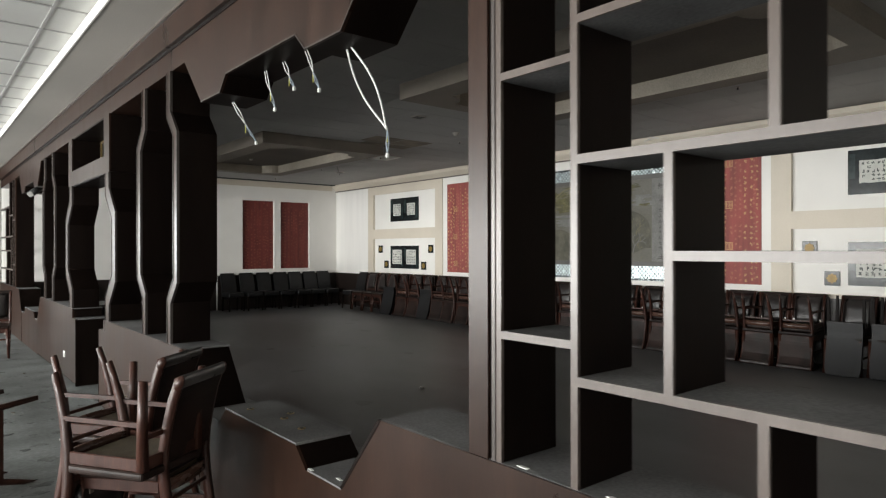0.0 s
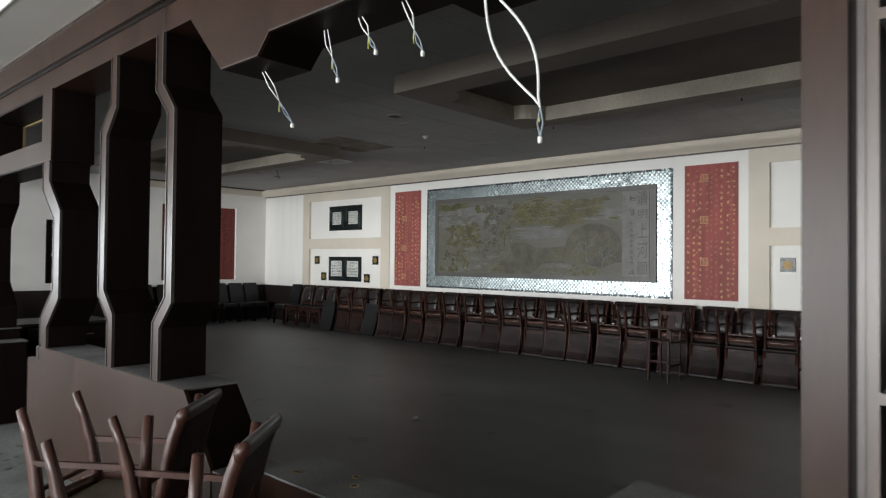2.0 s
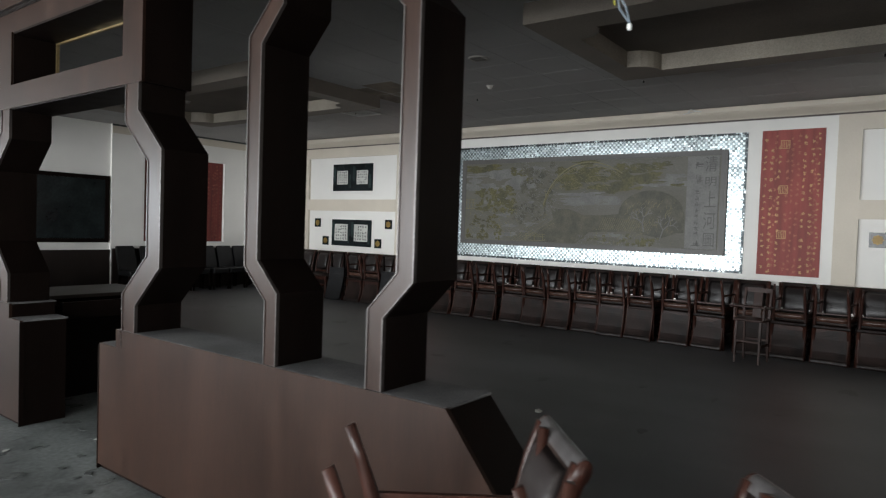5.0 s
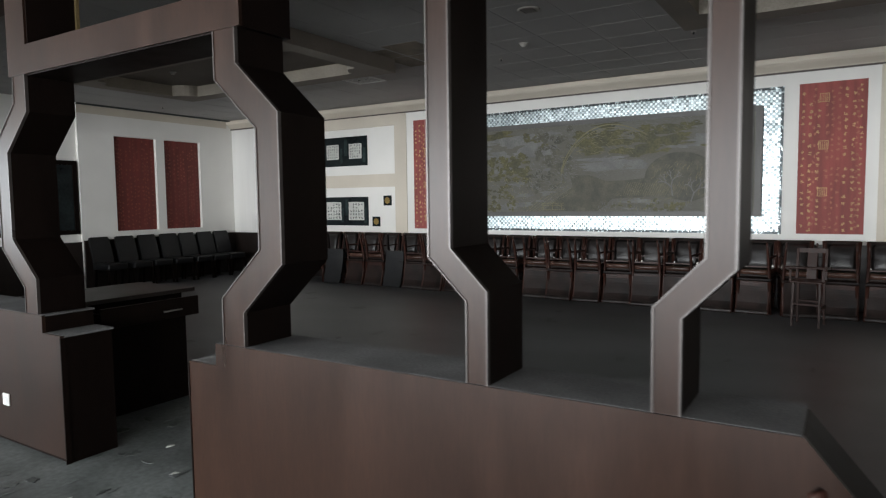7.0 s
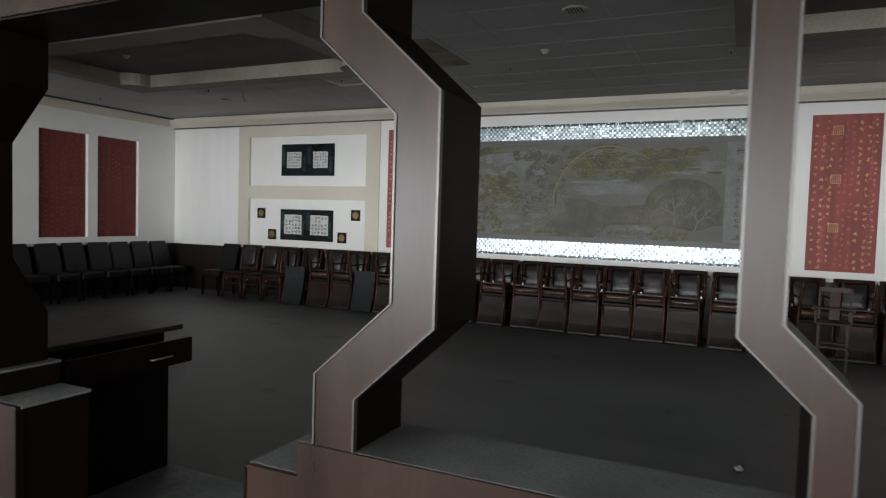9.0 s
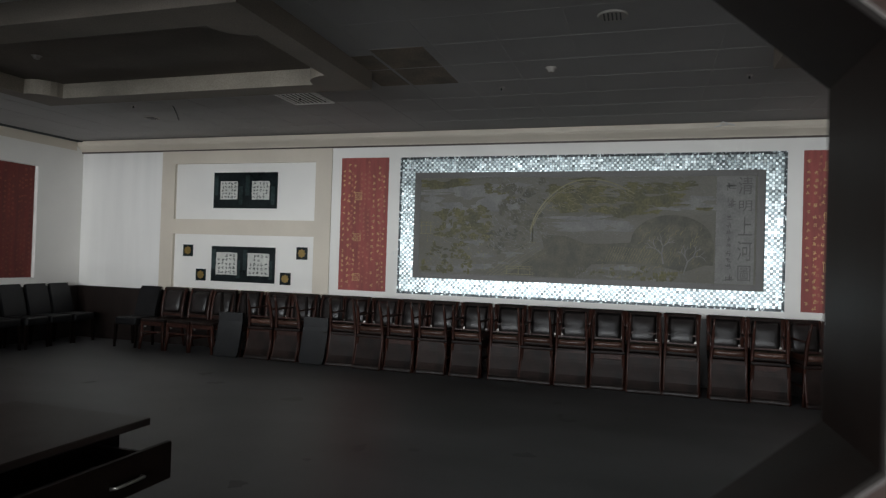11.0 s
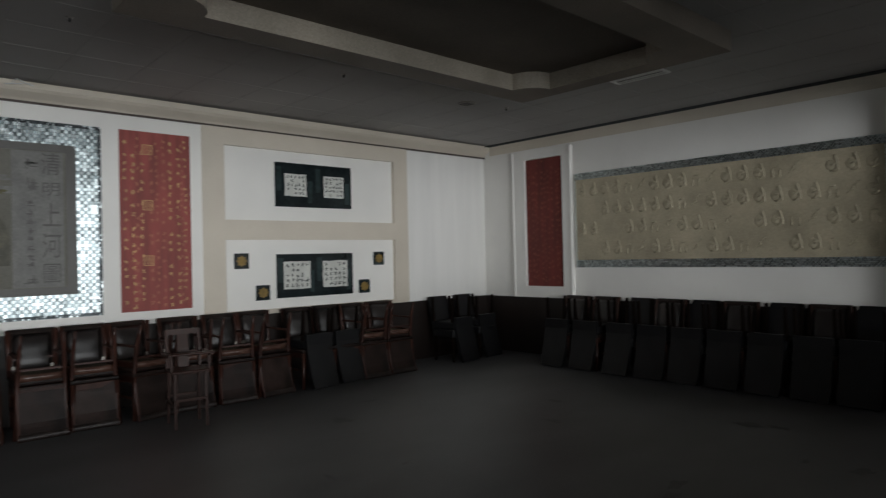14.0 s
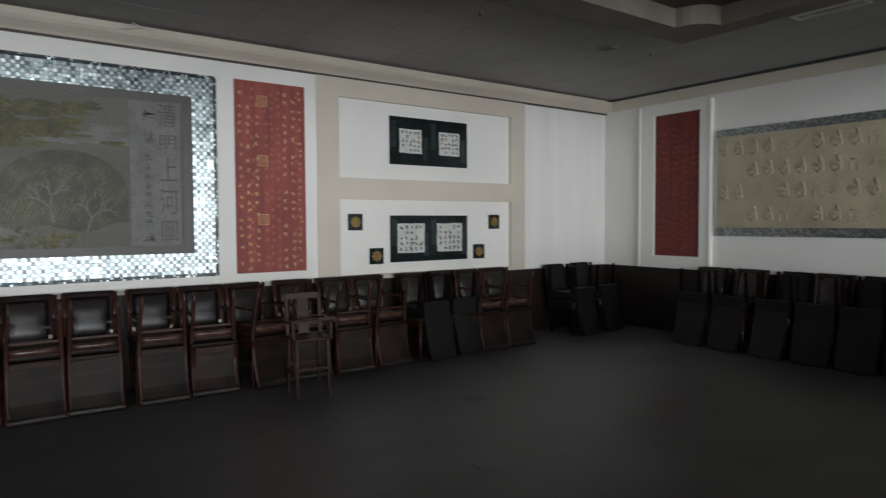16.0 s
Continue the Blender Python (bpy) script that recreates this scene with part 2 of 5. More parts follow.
def tube(bm, points, radius, sides=6):
    rings = []
    for i, p in enumerate(points):
        ahead = (Vector(points[min(i + 1, len(points) - 1)]) - Vector(points[max(i - 1, 0)])).normalized()
        u = ahead.orthogonal().normalized()
        if rings and abs(ahead.dot(last_u)) < 0.99:
            u = (last_u - ahead * last_u.dot(ahead)).normalized()
        last_u = u
        w = ahead.cross(u)
        rings.append([bm.verts.new(Vector(p) + u * (radius * math.cos(2 * math.pi * k / sides)) + w * (radius * math.sin(2 * math.pi * k / sides))) for k in range(sides)])
    for r, s in zip(rings, rings[1:]):
        for k in range(sides):
            bm.faces.new((r[k], r[(k + 1) % sides], s[(k + 1) % sides], s[k]))
    bm.faces.new(rings[0][::-1])
    bm.faces.new(rings[-1])
    return bm


def disc(bm, x, y, z0, z1, r, sides=20, r2=None):
    low = [bm.verts.new((x + r * math.cos(2 * math.pi * k / sides), y + r * math.sin(2 * math.pi * k / sides), z0)) for k in range(sides)]
    q = r if r2 is None else r2
    high = [bm.verts.new((x + q * math.cos(2 * math.pi * k / sides), y + q * math.sin(2 * math.pi * k / sides), z1)) for k in range(sides)]
    bm.faces.new(low[::-1])
    bm.faces.new(high)
    for k in range(sides):
        bm.faces.new((low[k], low[(k + 1) % sides], high[(k + 1) % sides], high[k]))
    return bm


def mesh_of(name, bm, mats, smooth=False):
    bmesh.ops.recalc_face_normals(bm, faces=bm.faces[:])
    me = bpy.data.meshes.new(name)
    bm.to_mesh(me)
    bm.free()
    for m in mats if isinstance(mats, (list, tuple)) else (mats,):
        me.materials.append(m)
    if smooth:
        for p in me.polygons:
            p.use_smooth = True
    return me


def part(name, bm, mat, parent=None, label="", smooth=False):
    ob = new(name, mesh_of(name, bm, mat, smooth))
    ob.parent = parent
    return tagged(ob, label)


def thing(name, label, category, group="", kind=""):
    return tagged(new(name), label, category, group, kind)


def structure(name, bm, mat, label, category):
    return tagged(part(name, bm, mat), label, category, kind="structure")


def mirror_y(y):
    return 15.96 - y


# ---- shell: floors, walls, ceilings ----
structure("floor", boxes((2.55, 9.7, -0.9, 17.0, -0.15, 0)), CARPET, "worn grey carpet floor of the hall, coloured darker for its shade", "floor")
structure("floor_side", boxes((-11.25, 2.55, -4.2, 17.6, -0.15, 0)), CONCRETE, "stained pale grey floor of the window side", "floor")
structure("ground", boxes((-400, -11.25, -400, 400, -0.6, -0.3)), ROAD, "grey paving outside the windows", "ground")

wall_west = bmesh.new()
edges = [-4.2] + [v for w in WINDOWS for v in w] + [17.6]
for a, b in zip(edges[::2], edges[1::2]):
    box(wall_west, WEST - 0.25, WEST, a, b, 0, SIDE_TOP)
for a, b in WINDOWS:
    box(wall_west, WEST - 0.25, WEST, a, b, 0, SILL)
    box(wall_west, WEST - 0.25, WEST, a, b, LINTEL, SIDE_TOP)
structure("wall_west", wall_west, WHITE, "white plastered outer wall with tall windows", "wall")
for i, (a, b) in enumerate(WINDOWS):
    w = thing("window_%d" % (i + 1), "tall white framed window in the outer wall", "window", kind="structure")
    mid = (a + b) / 2
    part("window_frame", boxes((WEST - 0.16, WEST - 0.10, a, a + 0.06, SILL, LINTEL), (WEST - 0.16, WEST - 0.10, b - 0.06, b, SILL, LINTEL),
                               (WEST - 0.16, WEST - 0.10, a + 0.06, b - 0.06, SILL, SILL + 0.06), (WEST - 0.16, WEST - 0.10, a + 0.06, b - 0.06, LINTEL - 0.06, LINTEL),
                               (WEST - 0.16, WEST - 0.10, mid - 0.03, mid + 0.03, SILL + 0.06, LINTEL - 0.06)), PLASTIC, w)

structure("wall_side_south", boxes((WEST, 1.6, -4.4, -4.2, 0, SIDE_TOP)), WHITE, "plain white end wall", "wall")
structure("wall_side_north", boxes((WEST, NORTH_WINDOW[0], 17.6, 17.8, 0, SIDE_TOP), (NORTH_WINDOW[1], 1.27, 17.6, 17.8, 0, SIDE_TOP), (NORTH_WINDOW[0], NORTH_WINDOW[1], 17.6, 17.8, 0, NORTH_WINDOW[2]), (NORTH_WINDOW[0], NORTH_WINDOW[1], 17.6, 17.8, NORTH_WINDOW[3], SIDE_TOP)), WHITE, "plain white end wall", "wall")
structure("wall_screen", boxes((-1.2, 1.25, 16.95, 17.05, 0, 3.29)), WAINSCOT, "dark wood panelled screen wall", "wall")
structure("wall_partition_south", boxes((1.3, 1.6, -4.2, SOUTH - 0.24, 0, SIDE_TOP)), WHITE, "plain white wall", "wall")
structure("wall_partition_north", boxes((1.3, 1.6, 17.05, 17.6, 0, SIDE_TOP)), WHITE, "plain white wall", "wall")

# hall walls
structure("wall_east", boxes((EAST, 9.72, SOUTH - 0.24, NORTH + 0.24, 0, SHELL_TOP)), WHITE, "white hall wall behind the large mural", "wall")
structure("wall_north", boxes((1.3, 5.90, NORTH + 0.06, NORTH + 0.24, 0, SHELL_TOP)), WHITE, "white end wall of the hall", "wall")
north_front = boxes((5.90, 6.60, NORTH, NORTH + 0.24, 0, SHELL_TOP), (7.50, 7.69, NORTH, NORTH + 0.24, 0, SHELL_TOP), (8.57, EAST, NORTH, NORTH + 0.24, 0, SHELL_TOP))
for a, b in ((6.60, 7.50), (7.69, 8.57)):
    box(north_front, a, b, NORTH, NORTH + 0.24, 0, 1.05)
    box(north_front, a, b, NORTH, NORTH + 0.24, 2.91, SHELL_TOP)
    box(north_front, a, b, NORTH + 0.07, NORTH + 0.24, 1.05, 2.91)
structure("wall_north_front", north_front, WHITE, "white end wall with two tall niches", "wall")
structure("wall_south", boxes((1.3, EAST, SOUTH - 0.24, SOUTH, 0, SHELL_TOP)), WHITE, "white end wall of the hall", "wall")


def wainscot(name, x0, x1, y0, y1):
    return structure(name, boxes((x0, x1, y0, y1, 0.0, 0.88)), WAINSCOT, "dark stained wooden wainscot under a narrow rail", "wainscot")


wainscot("wainscot_east", 9.415, EAST, SOUTH, NORTH)
wainscot("wainscot_north", 5.92, 9.415, NORTH - 0.04, NORTH)
wainscot("wainscot_north_back", 1.6, 5.90, NORTH + 0.02, NORTH + 0.06)
wainscot("wainscot_south", 1.6, 9.415, SOUTH, SOUTH + 0.04)
structure("trim_rail_east", boxes((9.395, 9.43, SOUTH, NORTH, 0.88, 0.905)), WAINSCOT, "dark capping rail on the wainscot", "trim")
structure("trim_rail_north", boxes((5.92, 9.395, NORTH - 0.055, NORTH, 0.88, 0.905)), WAINSCOT, "dark capping rail on the wainscot", "trim")
structure("trim_rail_south", boxes((1.6, 9.395, SOUTH, SOUTH + 0.055, 0.88, 0.905)), WAINSCOT, "dark capping rail on the wainscot", "trim")

# mural wall: raised white field, cream bays with niches, cornice
structure("trim_mural_field", boxes((9.435, EAST, 4.29, 11.80, 0.905, 3.25)), WHITE, "raised white wall field round the mural", "trim")
for i, flip in enumerate((False, True)):
    def fy(y):
        return 16.10 - y if flip else y
    bay = bmesh.new()
    for y0, y1, z0, z1 in ((11.803, 12.08, 0.905, 3.25), (14.74, 15.0, 0.905, 3.25), (12.08, 14.74, 3.04, 3.25), (12.08, 14.74, 1.86, 2.11), (12.08, 14.74, 0.905, 0.96)):
        a, b = sorted((fy(y0), fy(y1)))
        box(bay, 9.418, EAST, a, b, z0, z1)
    structure("trim_bay_%d" % (i + 1), bay, CREAM, "cream frame round two white wall niches", "trim")
    a, b = sorted((fy(15.0), fy(16.755)))
    structure("trim_white_panel_%d" % (i + 1), boxes((9.452, EAST, a, b, 0.905, 3.25)), WHITE_CLOTH, "plain white wall panel with faint vertical bands", "trim")
cornice = prism(bmesh.new(), [(EAST, 3.275), (9.428, 3.275), (9.412, 3.298), (9.375, 3.325), (9.335, 3.355), (9.315, 3.385), (9.310, 3.435), (9.395, 3.450), (9.40, HALL_TOP - 0.001), (EAST, HALL_TOP - 0.001)], SOUTH, NORTH, "y")
structure("trim_cornice", cornice, CREAM, "coved cream cornice along the mural wall", "trim")
structure("trim_cornice_line", boxes((9.424, EAST, SOUTH, NORTH, 3.25, 3.275)), SHELF, "narrow dark line under the cornice", "trim")
# On both end walls a proud dark strip paints in a gap's shade.
structure("trim_gap_north", boxes((5.90, 9.40, NORTH - 0.03, NORTH, 3.435, HALL_TOP - 0.001)), GROUT, "dark strip coloured as the shadow gap under the ceiling of the end wall", "trim")
structure("trim_cornice_north", boxes((5.90, 9.31, NORTH - 0.006, NORTH, 3.285, 3.36), (5.90, 9.31, NORTH - 0.012, NORTH, 3.36, 3.434)), CREAM, "cream cornice along the end wall", "trim")
structure("trim_gap_south", boxes((1.6, 9.40, SOUTH, SOUTH + 0.03, 3.435, HALL_TOP - 0.001)), GROUT, "dark strip coloured as the shadow gap under the ceiling of the end wall", "trim")
structure("trim_cornice_south", boxes((1.6, 9.31, SOUTH, SOUTH + 0.006, 3.285, 3.36), (1.6, 9.31, SOUTH, SOUTH + 0.012, 3.36, 3.434)), CREAM, "cream cornice along the end wall", "trim")

# hall ceiling with two hanging coffer rings
RINGS = [(4.10, 6.41, 1.88, 6.12), (4.10, 6.41, mirror_y(6.12), mirror_y(1.88))]
slab = bmesh.new()
spans = [(SOUTH - 0.24, RINGS[0][2]), (RINGS[0][3], RINGS[1][2]), (RINGS[1][3], NORTH + 0.24)]
for a, b in spans:
    box(slab, 1.6, 9.72, a, b, HALL_TOP, SHELL_TOP + 0.2)
for x0, x1, y0, y1 in RINGS:
    box(slab, 1.6, x0, y0, y1, HALL_TOP, SHELL_TOP + 0.2)
    box(slab, x1, 9.72, y0, y1, HALL_TOP, SHELL_TOP + 0.2)
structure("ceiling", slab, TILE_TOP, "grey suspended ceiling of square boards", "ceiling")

bars = bmesh.new()


def free_runs(lo, hi, blocks):
    at = lo
    for a, b in sorted(blocks):
        if a > at:
            yield at, a
        at = max(at, b)
    if at < hi:
        yield at, hi


PITCH = 0.61
for k in range(-15, 14):
    y = 8.38 + k * PITCH
    if SOUTH < y < NORTH:
        for a, b in free_runs(1.6, 9.31, [(r[0], r[1]) for r in RINGS if r[2] < y < r[3]]):
            box(bars, a, b, y - 0.008, y + 0.008, HALL_TOP - 0.0022, HALL_TOP)
for k in range(-7, 7):
    x = 5.74 + k * PITCH
    if 1.6 < x < 9.31:
        for a, b in free_runs(SOUTH, NORTH, [(r[2], r[3]) for r in RINGS if r[0] < x < r[1]]):
            box(bars, x - 0.008, x + 0.008, a, b, HALL_TOP - 0.0018, HALL_TOP)
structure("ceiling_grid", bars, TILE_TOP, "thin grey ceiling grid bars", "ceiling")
stains = boxes((5.755, 6.335, 9.07, 9.58, HALL_TOP - 0.003, HALL_TOP), (6.365, 6.95, 9.07, 9.58, HALL_TOP - 0.003, HALL_TOP), (6.365, 6.93, 9.62, 9.95, HALL_TOP - 0.003, HALL_TOP), (5.9, 6.335, 9.62, 9.9, HALL_TOP - 0.003, HALL_TOP))
structure("ceiling_stains", stains, STAINED, "brown water stained ceiling boards", "ceiling")


def notched(x0, x1, y0, y1, r, steps=6):
    """A rectangle whose corners are scooped by quarter rounds."""
    out = []
    for cx, cy, start in ((x0, y0, 90), (x1, y0, 180), (x1, y1, 270), (x0, y1, 0)):
        for k in range(steps + 1):
            a = radians(start - 90 * k / steps)
            out.append((cx + r * math.cos(a), cy + r * math.sin(a)))
    return out


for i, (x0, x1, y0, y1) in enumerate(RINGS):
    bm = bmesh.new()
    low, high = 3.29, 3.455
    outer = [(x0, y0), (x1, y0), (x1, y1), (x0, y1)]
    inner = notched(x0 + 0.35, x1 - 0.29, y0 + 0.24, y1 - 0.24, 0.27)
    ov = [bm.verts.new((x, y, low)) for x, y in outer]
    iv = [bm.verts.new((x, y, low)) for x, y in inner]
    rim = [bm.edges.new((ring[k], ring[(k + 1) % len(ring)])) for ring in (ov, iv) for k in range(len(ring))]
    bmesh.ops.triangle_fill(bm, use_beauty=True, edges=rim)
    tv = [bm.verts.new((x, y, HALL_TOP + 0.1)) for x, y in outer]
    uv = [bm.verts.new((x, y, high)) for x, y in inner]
    # Lit tone on the inner side walls only; the shaded tone elsewhere.
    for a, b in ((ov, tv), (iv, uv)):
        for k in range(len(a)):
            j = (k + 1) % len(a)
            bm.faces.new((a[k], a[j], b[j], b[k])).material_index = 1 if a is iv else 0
    structure("ceiling_coffer_%d" % (i + 1), bm, [RING_SHADED, COFFER_LIT], "cream hanging coffer ring with scooped corners, coloured lit inside and shaded below", "ceiling")
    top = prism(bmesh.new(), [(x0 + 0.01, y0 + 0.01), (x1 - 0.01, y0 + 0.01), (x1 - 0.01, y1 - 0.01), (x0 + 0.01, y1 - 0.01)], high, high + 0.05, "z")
    structure("ceiling_coffer_top_%d" % (i + 1), top, COFFER_TOP, "brown field inside the coffer", "ceiling")

# window side ceiling, bulkhead and beam over the partition
structure("ceiling_side", boxes((WEST - 0.25, 0.835, -4.4, 17.8, SIDE_TOP, SIDE_TOP + 0.2)), TILE_SIDE, "white suspended ceiling of square boards", "ceiling")
side_bars = bmesh.new()
for k in range(-8, 30):
    y = 0.2 + 0.6 * k
    box(side_bars, WEST, 0.835, y - 0.012, y + 0.012, SIDE_TOP - 0.006, SIDE_TOP)
for k in range(20):
    x = 0.6 - 0.6 * k
    box(side_bars, x - 0.012, x + 0.012, -4.2, 17.6, SIDE_TOP - 0.005, SIDE_TOP)
structure("ceiling_side_grid", side_bars, TILE_TOP, "grey ceiling grid lines", "ceiling")
# Shaded underside gets grey colour; an added strip keeps the window-lit edge white.
structure("ceiling_bulkhead", boxes((0.835, 1.6, -4.2, 17.6, 3.29, SHELL_TOP)), BULKHEAD, "ceiling bulkhead above the partition, coloured grey for its shaded underside", "ceiling")
structure("trim_bulkhead_edge", boxes((0.823, 0.835, -4.2, 17.6, 3.286, SIDE_TOP - 0.007)), WHITE, "white edge strip of the ceiling bulkhead", "trim")

beam = thing("partition_beam", "long taupe laminate beam with a dark groove", "beam", kind="structure")
part("lower_face", boxes((1.27, 1.58, SOUTH, NORTH, 2.90, 3.05)), TAUPE, beam)
part("groove", boxes((1.262, 1.58, SOUTH, NORTH, 3.05, 3.075)), ESPRESSO, beam)
part("upper_face", boxes((1.235, 1.58, SOUTH, NORTH, 3.075, 3.275)), TAUPE, beam)
part("moulding", boxes((1.215, 1.58, SOUTH, NORTH, 3.275, 3.29)), SHELF, beam)

# ---- partition between the hall and the window side ----
FRONT, BACK = 1.262, 1.57


def shape(points, flip):
    pts = [(mirror_y(y) if flip else y, z) for y, z in points]
    return pts


def column(left_edge, right_edge, flip, label):
    """A cranked upright: dark core, taupe face, thin bright edge trims."""
    col = thing("column", label, "column", "cranked partition columns")
    left, right = shape(left_edge, flip), shape(right_edge, flip)
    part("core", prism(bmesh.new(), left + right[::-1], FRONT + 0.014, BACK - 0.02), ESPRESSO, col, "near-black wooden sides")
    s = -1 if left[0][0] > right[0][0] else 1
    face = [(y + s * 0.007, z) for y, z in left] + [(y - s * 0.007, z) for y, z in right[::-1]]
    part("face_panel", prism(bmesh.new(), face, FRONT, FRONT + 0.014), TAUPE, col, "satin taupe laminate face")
    for line, o in ((left, s), (right, -s)):
        strip = line + [(y + o * 0.007, z) for y, z in line[::-1]]
        part("edge_trim", prism(bmesh.new(), strip, FRONT - 0.005, FRONT + 0.014), EDGE, col)
    return col


NARROW_NORTH = ([(5.807, 0.89), (5.807, 1.19), (5.967, 1.345), (5.967, 2.44), (5.807, 2.60), (5.807, 2.90)], [(5.717, 0.89), (5.717, 1.23), (5.867, 1.38), (5.867, 2.40), (5.717, 2.56), (5.717, 2.90)])
NARROW_SOUTH = ([(5.147, 0.89), (5.147, 1.22), (4.997, 1.375), (4.997, 2.42), (5.147, 2.57), (5.147, 2.90)], [(5.057, 0.89), (5.057, 1.19), (4.907, 1.345), (4.907, 2.44), (5.057, 2.60), (5.057, 2.90)])
BROAD = ([(7.13, 0.89), (7.13, 1.11), (6.87, 1.345), (6.87, 1.885), (7.13, 2.12), (7.13, 2.34)], [(6.98, 0.89), (6.98, 1.05), (6.725, 1.285), (6.725, 1.945), (6.98, 2.18), (6.98, 2.34)])
for flip in (False, True):
    # each right edge sits where the crank passes, so the upright keeps an even width
    column(*NARROW_SOUTH, flip, "narrow cranked partition column of taupe laminate and dark wood")
    column(*NARROW_NORTH, flip, "narrow cranked partition column of taupe laminate and dark wood")
    column(*BROAD, flip, "broad cranked column of taupe laminate beside the passage")

    # low wall under the columns, scooped sill and shelf base: one long run
    def run(points):
        return shape(points, flip)
    low = thing("low_wall", "low taupe laminate wall with a dusty dark top", "low wall", "partition low walls", "structure")
    part("face_panel", prism(bmesh.new(), run([(7.38, 0.03), (7.38, 0.781), (7.18, 0.781), (7.18, 0.889), (4.73, 0.889), (4.43, 0.53), (4.43, 0.03)]), FRONT - 0.01, FRONT + 0.012), TAUPE, low, "scuffed taupe laminate face")
    part("core", prism(bmesh.new(), run([(7.38, 0.0), (7.38, 0.77), (7.18, 0.77), (7.18, 0.88), (4.73, 0.88), (4.43, 0.525), (4.43, 0.0)]), FRONT + 0.012, BACK), ESPRESSO, low)
    part("top_board", prism(bmesh.new(), run([(7.18, 0.88), (7.18, 0.89), (4.735, 0.89), (4.735, 0.88)]), FRONT + 0.002, BACK + 0.01), DUSTY, low, "dusty top board")
    part("step_board", prism(bmesh.new(), run([(7.385, 0.77), (7.385, 0.782), (7.18, 0.782), (7.18, 0.77)]), FRONT + 0.012, BACK + 0.01), DUSTY, low)
    part("edge_trim", prism(bmesh.new(), run([(7.388, 0.0), (7.388, 0.77), (7.38, 0.77), (7.38, 0.0)]), FRONT - 0.014, FRONT + 0.02), ESPRESSO, low)

    sill = thing("low_sill", "low scooped taupe sill with a raised middle block", "low wall", "partition low walls", "structure")
    outline = [(4.43, 0.0), (4.43, 0.515), (4.09, 0.515), (3.98, 0.615), (3.06, 0.615), (2.95, 0.515), (2.61, 0.515), (2.61, 0.0)]
    part("face_panel", prism(bmesh.new(), run(outline), FRONT - 0.004, FRONT + 0.012), TAUPE, sill)
    part("core", prism(bmesh.new(), run([(y, z - 0.004 if z else 0) for y, z in outline]), FRONT + 0.012, BACK), ESPRESSO, sill)
    part("block_top", prism(bmesh.new(), run([(3.985, 0.611), (3.985, 0.625), (3.055, 0.625), (3.055, 0.611)]), FRONT - 0.004, BACK + 0.01), DUSTY, sill, "dusty block top with screw holes")
    for a, b in ((4.43, 4.10), (2.94, 2.61)):
        part("ledge_top", prism(bmesh.new(), run([(a, 0.511), (a, 0.524), (b, 0.524), (b, 0.511)]), FRONT - 0.002, BACK + 0.005), DUSTY, sill)

    shelf_base = thing("shelf_base", "low taupe laminate base under the display shelves", "low wall", "partition low walls", "structure")
    end = SOUTH if not flip else mirror_y(NORTH)
    outline = [(2.61, 0.0), (2.61, 0.53), (2.31, 0.891), (end, 0.891), (end, 0.0)]
    part("face_panel", prism(bmesh.new(), run(outline), FRONT - 0.01, FRONT + 0.012), TAUPE, shelf_base)
    part("core", prism(bmesh.new(), run([(y, max(0, z - 0.004)) for y, z in outline]), FRONT + 0.012, BACK), ESPRESSO, shelf_base)
    part("top_board", prism(bmesh.new(), run([(2.31, 0.881), (2.31, 0.892), (end, 0.892), (end, 0.881)]), FRONT, BACK + 0.01), DUSTY, shelf_base)
    part("edge_trim", prism(bmesh.new(), run([(2.615, 0.53), (2.312, 0.893), (2.296, 0.889), (2.60, 0.527)]), FRONT - 0.013, FRONT + 0.01), ESPRESSO, shelf_base)

    # hung header over the scooped sill
    hung = thing("hung_header", "taupe hanging header with a notched lower edge", "header", "partition headers", "structure")
    outline = [(4.75, 2.90), (4.41, 2.555), (4.075, 2.555), (3.975, 2.65), (3.06, 2.65), (2.96, 2.555), (2.62, 2.555), (2.28, 2.90)]
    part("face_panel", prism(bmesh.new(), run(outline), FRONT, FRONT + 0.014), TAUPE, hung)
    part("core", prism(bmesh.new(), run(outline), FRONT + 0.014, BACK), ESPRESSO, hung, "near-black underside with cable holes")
    strip = outline + [(y, z + 0.008) for y, z in outline[::-1]]
    part("edge_trim", prism(bmesh.new(), run(strip[1:-1]), FRONT - 0.004, FRONT), EDGE, hung)

    # tall post and display shelves
    post = thing("post", "tall square taupe laminate post beside the shelves", "post", "partition posts", "structure")
    part("face_panel", prism(bmesh.new(), run([(1.765, 0.892), (1.765, 2.90), (1.672, 2.90), (1.672, 0.892)]), FRONT - 0.006, FRONT + 0.02), TAUPE, post)
    part("core", prism(bmesh.new(), run([(1.76, 0.892), (1.76, 2.90), (1.64, 2.90), (1.64, 0.892)]), FRONT + 0.02, BACK - 0.02), ESPRESSO, post)
    part("groove", prism(bmesh.new(), run([(1.672, 0.892), (1.672, 2.90), (1.655, 2.90), (1.655, 0.892)]), FRONT + 0.004, FRONT + 0.02), ESPRESSO, post)
    part("edge_trim", prism(bmesh.new(), run([(1.655, 0.892), (1.655, 2.90), (1.64, 2.90), (1.64, 0.892)]), FRONT - 0.004, FRONT + 0.02), EDGE, post)

    unit = thing("display_shelf", "open lattice of taupe edged dark display shelves, empty", "shelf", "display shelves")
